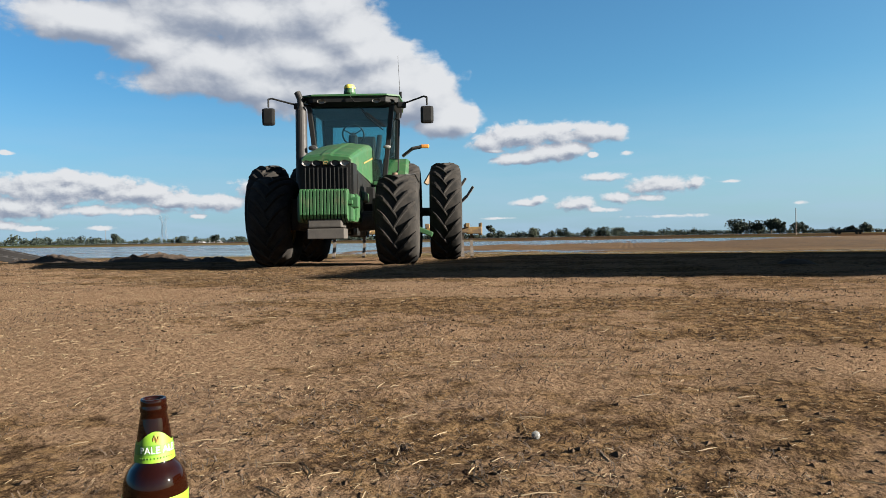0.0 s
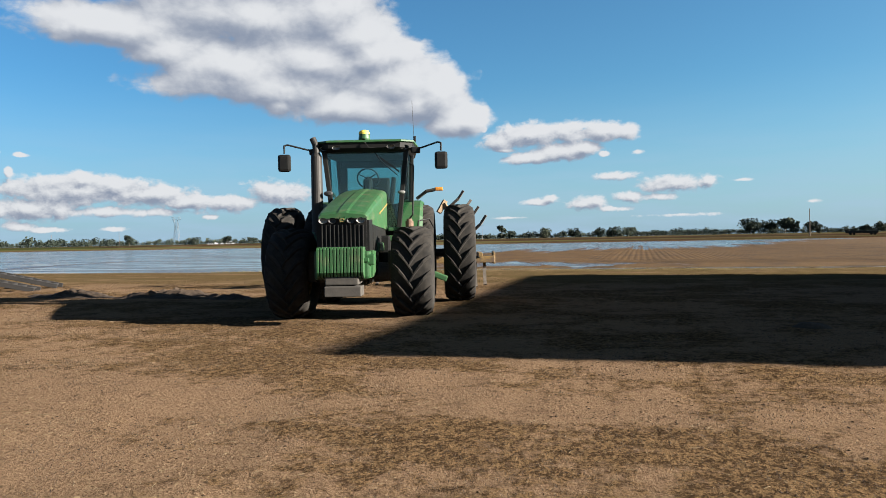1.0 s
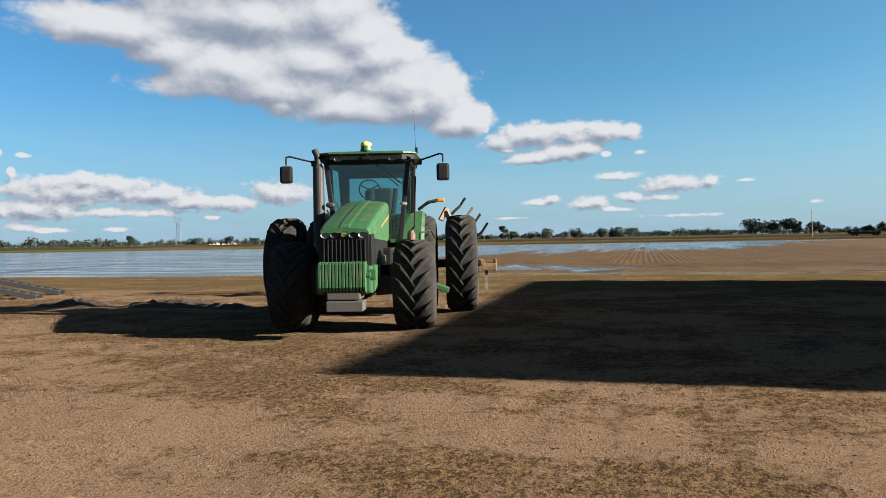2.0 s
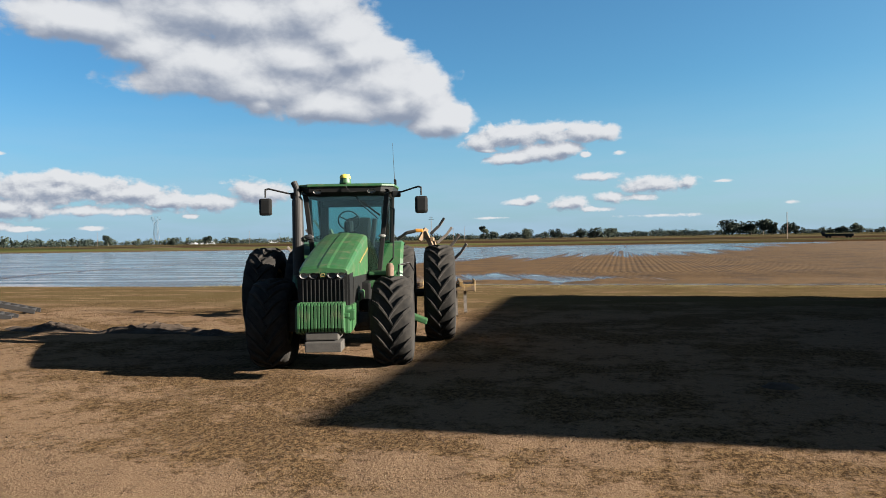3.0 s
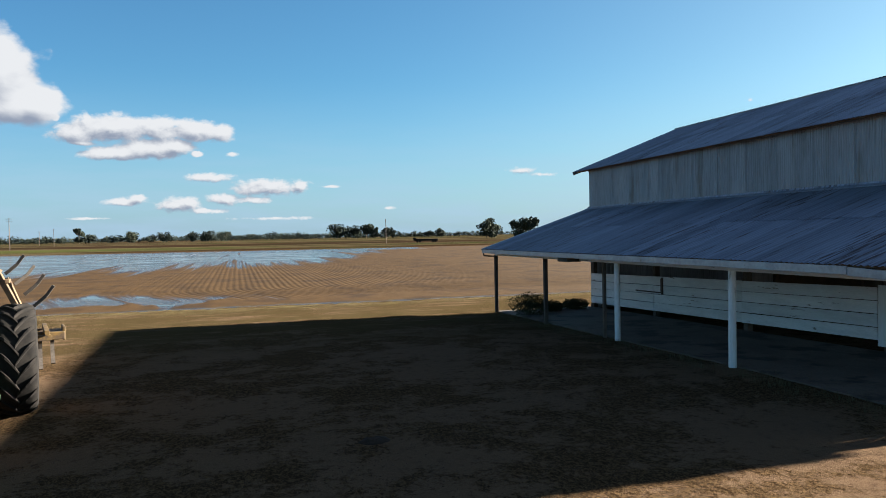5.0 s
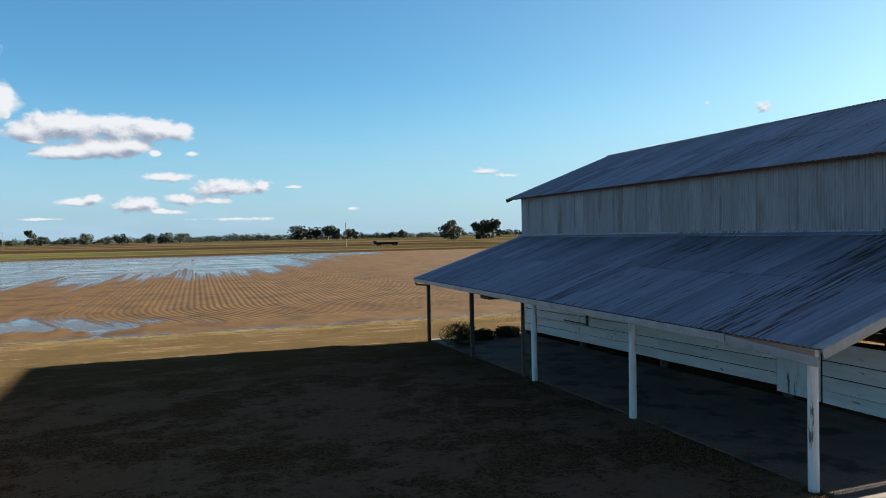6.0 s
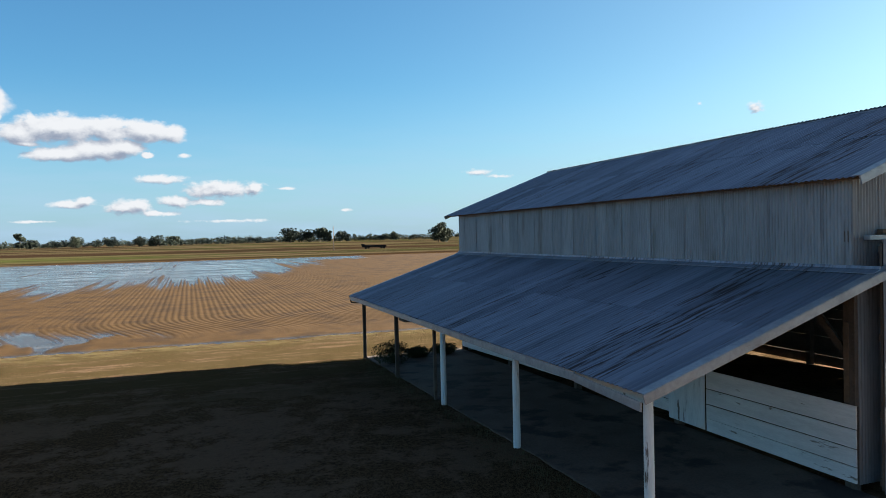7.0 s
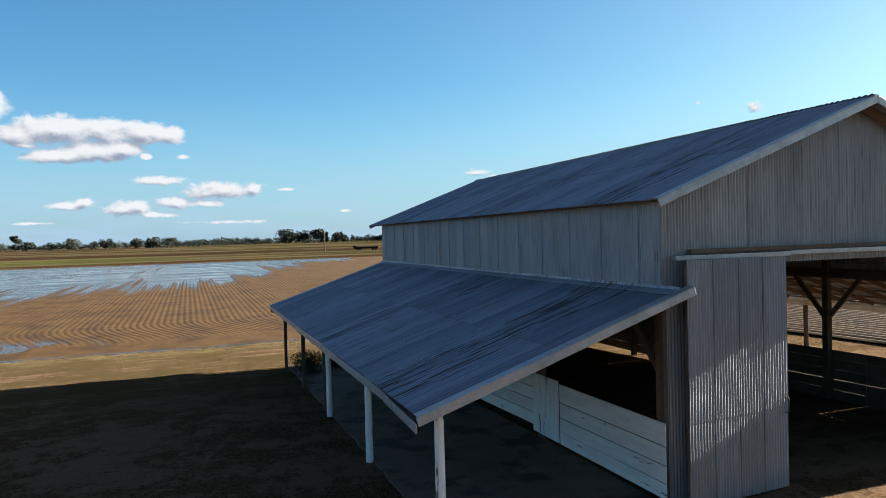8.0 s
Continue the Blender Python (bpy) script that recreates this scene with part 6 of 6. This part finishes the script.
# ---- far things ----
def tree(name, x, y, h, w, seed, material, label, leaves=1300, base=0.06):
    t = empty(name, label, "tree", "trees on the horizon", at=(x, y, lie(x, y)))
    g = np.random.RandomState(seed)
    bm = bmesh.new()
    rod(bm, (0, 0, -0.3), (0.02 * h, 0, h * 0.45), 0.03 * h, 0.018 * h, 7)
    tips = []
    for k in range(6):
        a = g.uniform(0, 6.28)
        tip = (math.cos(a) * w * 0.32, math.sin(a) * w * 0.32, h * g.uniform(0.5, 0.85))
        rod(bm, (0.012 * h, 0, h * g.uniform(0.2, 0.45)), tip, 0.012 * h, 0.004 * h, 5)
        tips.append(tip)
    part("trunk", bm, BARK, t)
    lobes = [(tp[0], tp[1], tp[2], g.uniform(0.20, 0.34) * w) for tp in tips] + [(g.uniform(-0.3, 0.3) * w, g.uniform(-0.3, 0.3) * w, h * g.uniform(base + 0.1, 0.7), g.uniform(0.18, 0.3) * w) for _ in range(5)]
    vs, fs = [], []
    for _ in range(leaves):
        cx, cy, cz, r = lobes[g.randint(len(lobes))]
        d = Vector(g.randn(3)).normalized() * r * g.rand() ** 0.4
        p = Vector((cx, cy, cz)) + Vector((d.x, d.y, d.z * 0.85))
        p.z = min(max(p.z, h * base), h)
        s = 0.06 * h * g.uniform(0.5, 1.2)
        u, v = Vector(g.randn(3)).normalized() * s, Vector(g.randn(3)).normalized() * s
        k = len(vs)
        vs.extend([tuple(p - u), tuple(p + v), tuple(p + u), tuple(p - v)])
        fs.append((k, k + 1, k + 2, k + 3))
    raw("crown", vs, fs, material, t)
    return t


def at_az(az, d):
    return -0.2 + d * math.sin(radians(az)), d * math.cos(radians(az))


def woods(name, label, spans, material, seed):
    """A far hedge of trees as one mass of small clumps, uneven along its top."""
    g = np.random.RandomState(seed)
    vs, fs = [], []
    for a0, a1, d, h in spans:
        a = a0
        while a < a1:
            hh = h * (0.55 + 0.7 * g.rand() ** 1.3)
            w = hh * g.uniform(0.8, 1.5)
            x, y = at_az(a, d + g.uniform(-25, 25))
            for _ in range(110):
                q = Vector(g.randn(3)).normalized() * g.rand() ** 0.5
                p = Vector((x + q.x * w * 0.5, y + q.y * w * 0.5, lie(x, y) + hh * (0.5 + 0.5 * q.z)))
                s = 0.11 * hh * g.uniform(0.5, 1.3)
                u, v = Vector(g.randn(3)).normalized() * s, Vector(g.randn(3)).normalized() * s
                k = len(vs)
                vs.extend([tuple(p - u), tuple(p + v), tuple(p + u), tuple(p - v)])
                fs.append((k, k + 1, k + 2, k + 3))
            a += math.degrees(w * g.uniform(0.35, 1.0) / d)
    return tagged(raw(name, vs, fs, material), label, "woods", kind="stuff")


woods("far_woods", "far dark line of trees on the horizon", [(-54, 20, 1050, 7.0), (-54, -47.6, 1000, 11), (-46.8, -44.0, 950, 12), (-43.6, -40.0, 950, 11), (-36.0, -35.4, 900, 8), (-26, -20, 1000, 10),
      (-18, -12, 1050, 10), (-10.5, -7.2, 950, 10), (-6, -5, 950, 9), (-2.2, 1.2, 950, 11), (1.2, 6.8, 1150, 10), (13, 16.5, 1400, 9), (24, 60, 1200, 12)], LEAF_HAZE, 3)
# the farther line gets the paler leaf colour, standing in for haze
woods("far_woods", "farther line of trees on the horizon, paled by haze put into the colour", [(-54, -30, 1900, 15), (-30, 0, 2000, 14), (0, 30, 2200, 15)], LEAF_PALE_HAZE, 4)
for k, (az, d, h, w, m) in enumerate([(7.9, 935, 19, 26, LEAF_HAZE), (8.9, 945, 17, 24, LEAF_HAZE), (10.2, 940, 20, 18, LEAF_PALE_HAZE), (10.8, 930, 16, 12, LEAF_PALE_HAZE), (11.9, 930, 14, 16, LEAF_HAZE), (12.4, 960, 12, 9, LEAF_HAZE), (9.4, 960, 14, 16, LEAF_HAZE),
        (-11.0, 1000, 20, 14, LEAF_PALE_HAZE), (-10.2, 980, 11, 13, LEAF_HAZE), (-7.6, 930, 14, 17, LEAF_PALE_HAZE), (-5.2, 900, 12, 15, LEAF_HAZE), (-3.2, 900, 12, 15, LEAF_HAZE), (-2.2, 930, 13, 18, LEAF_HAZE), (-1.0, 960, 12, 18, LEAF_PALE_HAZE),
        (15.2, 900, 9, 10, LEAF_HAZE), (16.2, 900, 12, 11, LEAF_PALE_HAZE), (20.0, 520, 15, 13, LEAF_PALE_HAZE), (20.6, 540, 11, 12, LEAF_PALE_HAZE), (22.6, 560, 14, 13, LEAF_PALE_HAZE), (23.4, 560, 16, 14, LEAF_PALE_HAZE), (-39.9, 930, 13, 12, LEAF_HAZE), (-33.0, 900, 11, 12, LEAF_HAZE), (-35.3, 900, 9, 14, LEAF_HAZE), (-31.0, 950, 9, 10, LEAF_HAZE)]):
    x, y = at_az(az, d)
    tree("tree", x, y, h, w, 20 + k, m, "far spreading tree with dark foliage" if m is LEAF_HAZE else "far tree with thin grey-green foliage")


def pole(x, y, h, r, arms=0, label="thin timber utility pole standing by the field"):
    p = empty("utility_pole", label, "pole", "poles", at=(x, y, lie(x, y)))
    bm = bmesh.new()
    rod(bm, (0, 0, -0.4), (0, 0, h), r, r * 0.7, 8)
    part("shaft", bm, DARK_WOOD, p)
    for k in range(arms):
        bm = bmesh.new()
        bar(bm, (-1.2, 0, h - 0.4 - 1.1 * k), (1.2, 0, h - 0.4 - 1.1 * k), 0.12, 0.14)
        part("crossarm", bm, DARK_WOOD, p)


pole(61.0, 292.7, 10.4, 0.17)
for az, d, h, arms in ((-15.3, 330, 13, 2), (-12.6, 520, 11, 1), (-13.5, 620, 11, 1), (-40.6, 900, 17, 1), (-29.8, 800, 14, 1), (-27.5, 900, 13, 1), (-45.0, 950, 15, 1)):
    x, y = at_az(az, d)
    pole(x, y, h, 0.16, arms, "far timber power pole with crossarms")


def pylon(x, y, h):
    p = empty("pylon", "far steel lattice power pylon", "pylon", at=(x, y, lie(x, y)))
    bm = bmesh.new()
    prev = None
    for k in range(9):
        f = k / 8
        w = 0.10 * h * (1 - f) + 0.028 * h if f < 0.7 else 0.045 * h + (f - 0.7) * 0.35 * h
        z = h * f
        ring = [(-w, -w * 0.4, z), (w, -w * 0.4, z), (w, w * 0.4, z), (-w, w * 0.4, z)]
        if prev:
            for i in range(4):
                bar(bm, prev[i], ring[i], 0.28, 0.28)
            bar(bm, prev[0], ring[1], 0.2, 0.2), bar(bm, prev[1], ring[0], 0.2, 0.2)
        bar(bm, ring[0], ring[1], 0.2, 0.2)
        prev = ring
    part("lattice", bm, GALV_FAR, p)
    for s in (-1, 1):
        bm = bmesh.new()
        bar(bm, (s * 0.10 * h, 0, h * 0.93), (s * 0.24 * h, 0, h * 0.90), 0.25, 0.25)
        bar(bm, (s * 0.13 * h, 0, h * 1.0), (s * 0.16 * h, 0, h * 1.05), 0.25, 0.25)
        part("arm", bm, GALV_FAR, p)


x, y = at_az(-36.6, 1300)
pylon(x, y, 48)


def shed(az, d, w, h, label):
    x, y = at_az(az, d)
    s = empty("shed", label, "shed", at=(x, y, lie(x, y)))
    s.rotation_euler = (0, 0, radians(-az))
    bm = bmesh.new()
    box(bm, (0, 0, h * 0.35), (w, w * 0.5, h * 0.7))
    part("wall", bm, WHITE_FAR, s)
    bm = bmesh.new()
    loft(bm, [[(xx, -w * 0.28, h * 0.68), (xx, 0, h), (xx, w * 0.28, h * 0.68)] for xx in (-w * 0.52, w * 0.52)])
    part("roof", bm, WHITE_FAR, s, "white sheet roof")


shed(-32.9, 1250, 24, 4.5, "far long white farm shed")
shed(-34.0, 1300, 18, 4, "far white farm shed")
shed(-28.0, 1300, 18, 4, "far white farm shed")


def dark_trailer():
    x, y = 82, 306
    t = empty("farm_trailer", "long low dark farm trailer parked beyond the field", "trailer", at=(x, y, lie(x, y)))
    t.rotation_euler = (0, 0, radians(-14))
    bm = bmesh.new()
    box(bm, (0, 0, 1.2), (11.0, 2.4, 0.9), None, 0.1)
    box(bm, (-5.0, 0, 1.9), (1.6, 2.2, 0.7), None, 0.1)
    part("body", bm, BLACK, t)
    for xx in (-3.8, -2.6, 3.2, 4.4):
        for yy in (-1.1, 1.1):
            bm = bmesh.new()
            rod(bm, (xx, yy - 0.14, 0.5), (xx, yy + 0.14, 0.5), 0.5, 0.5, 14)
            part("wheel", bm, RUBBER, t)


dark_trailer()
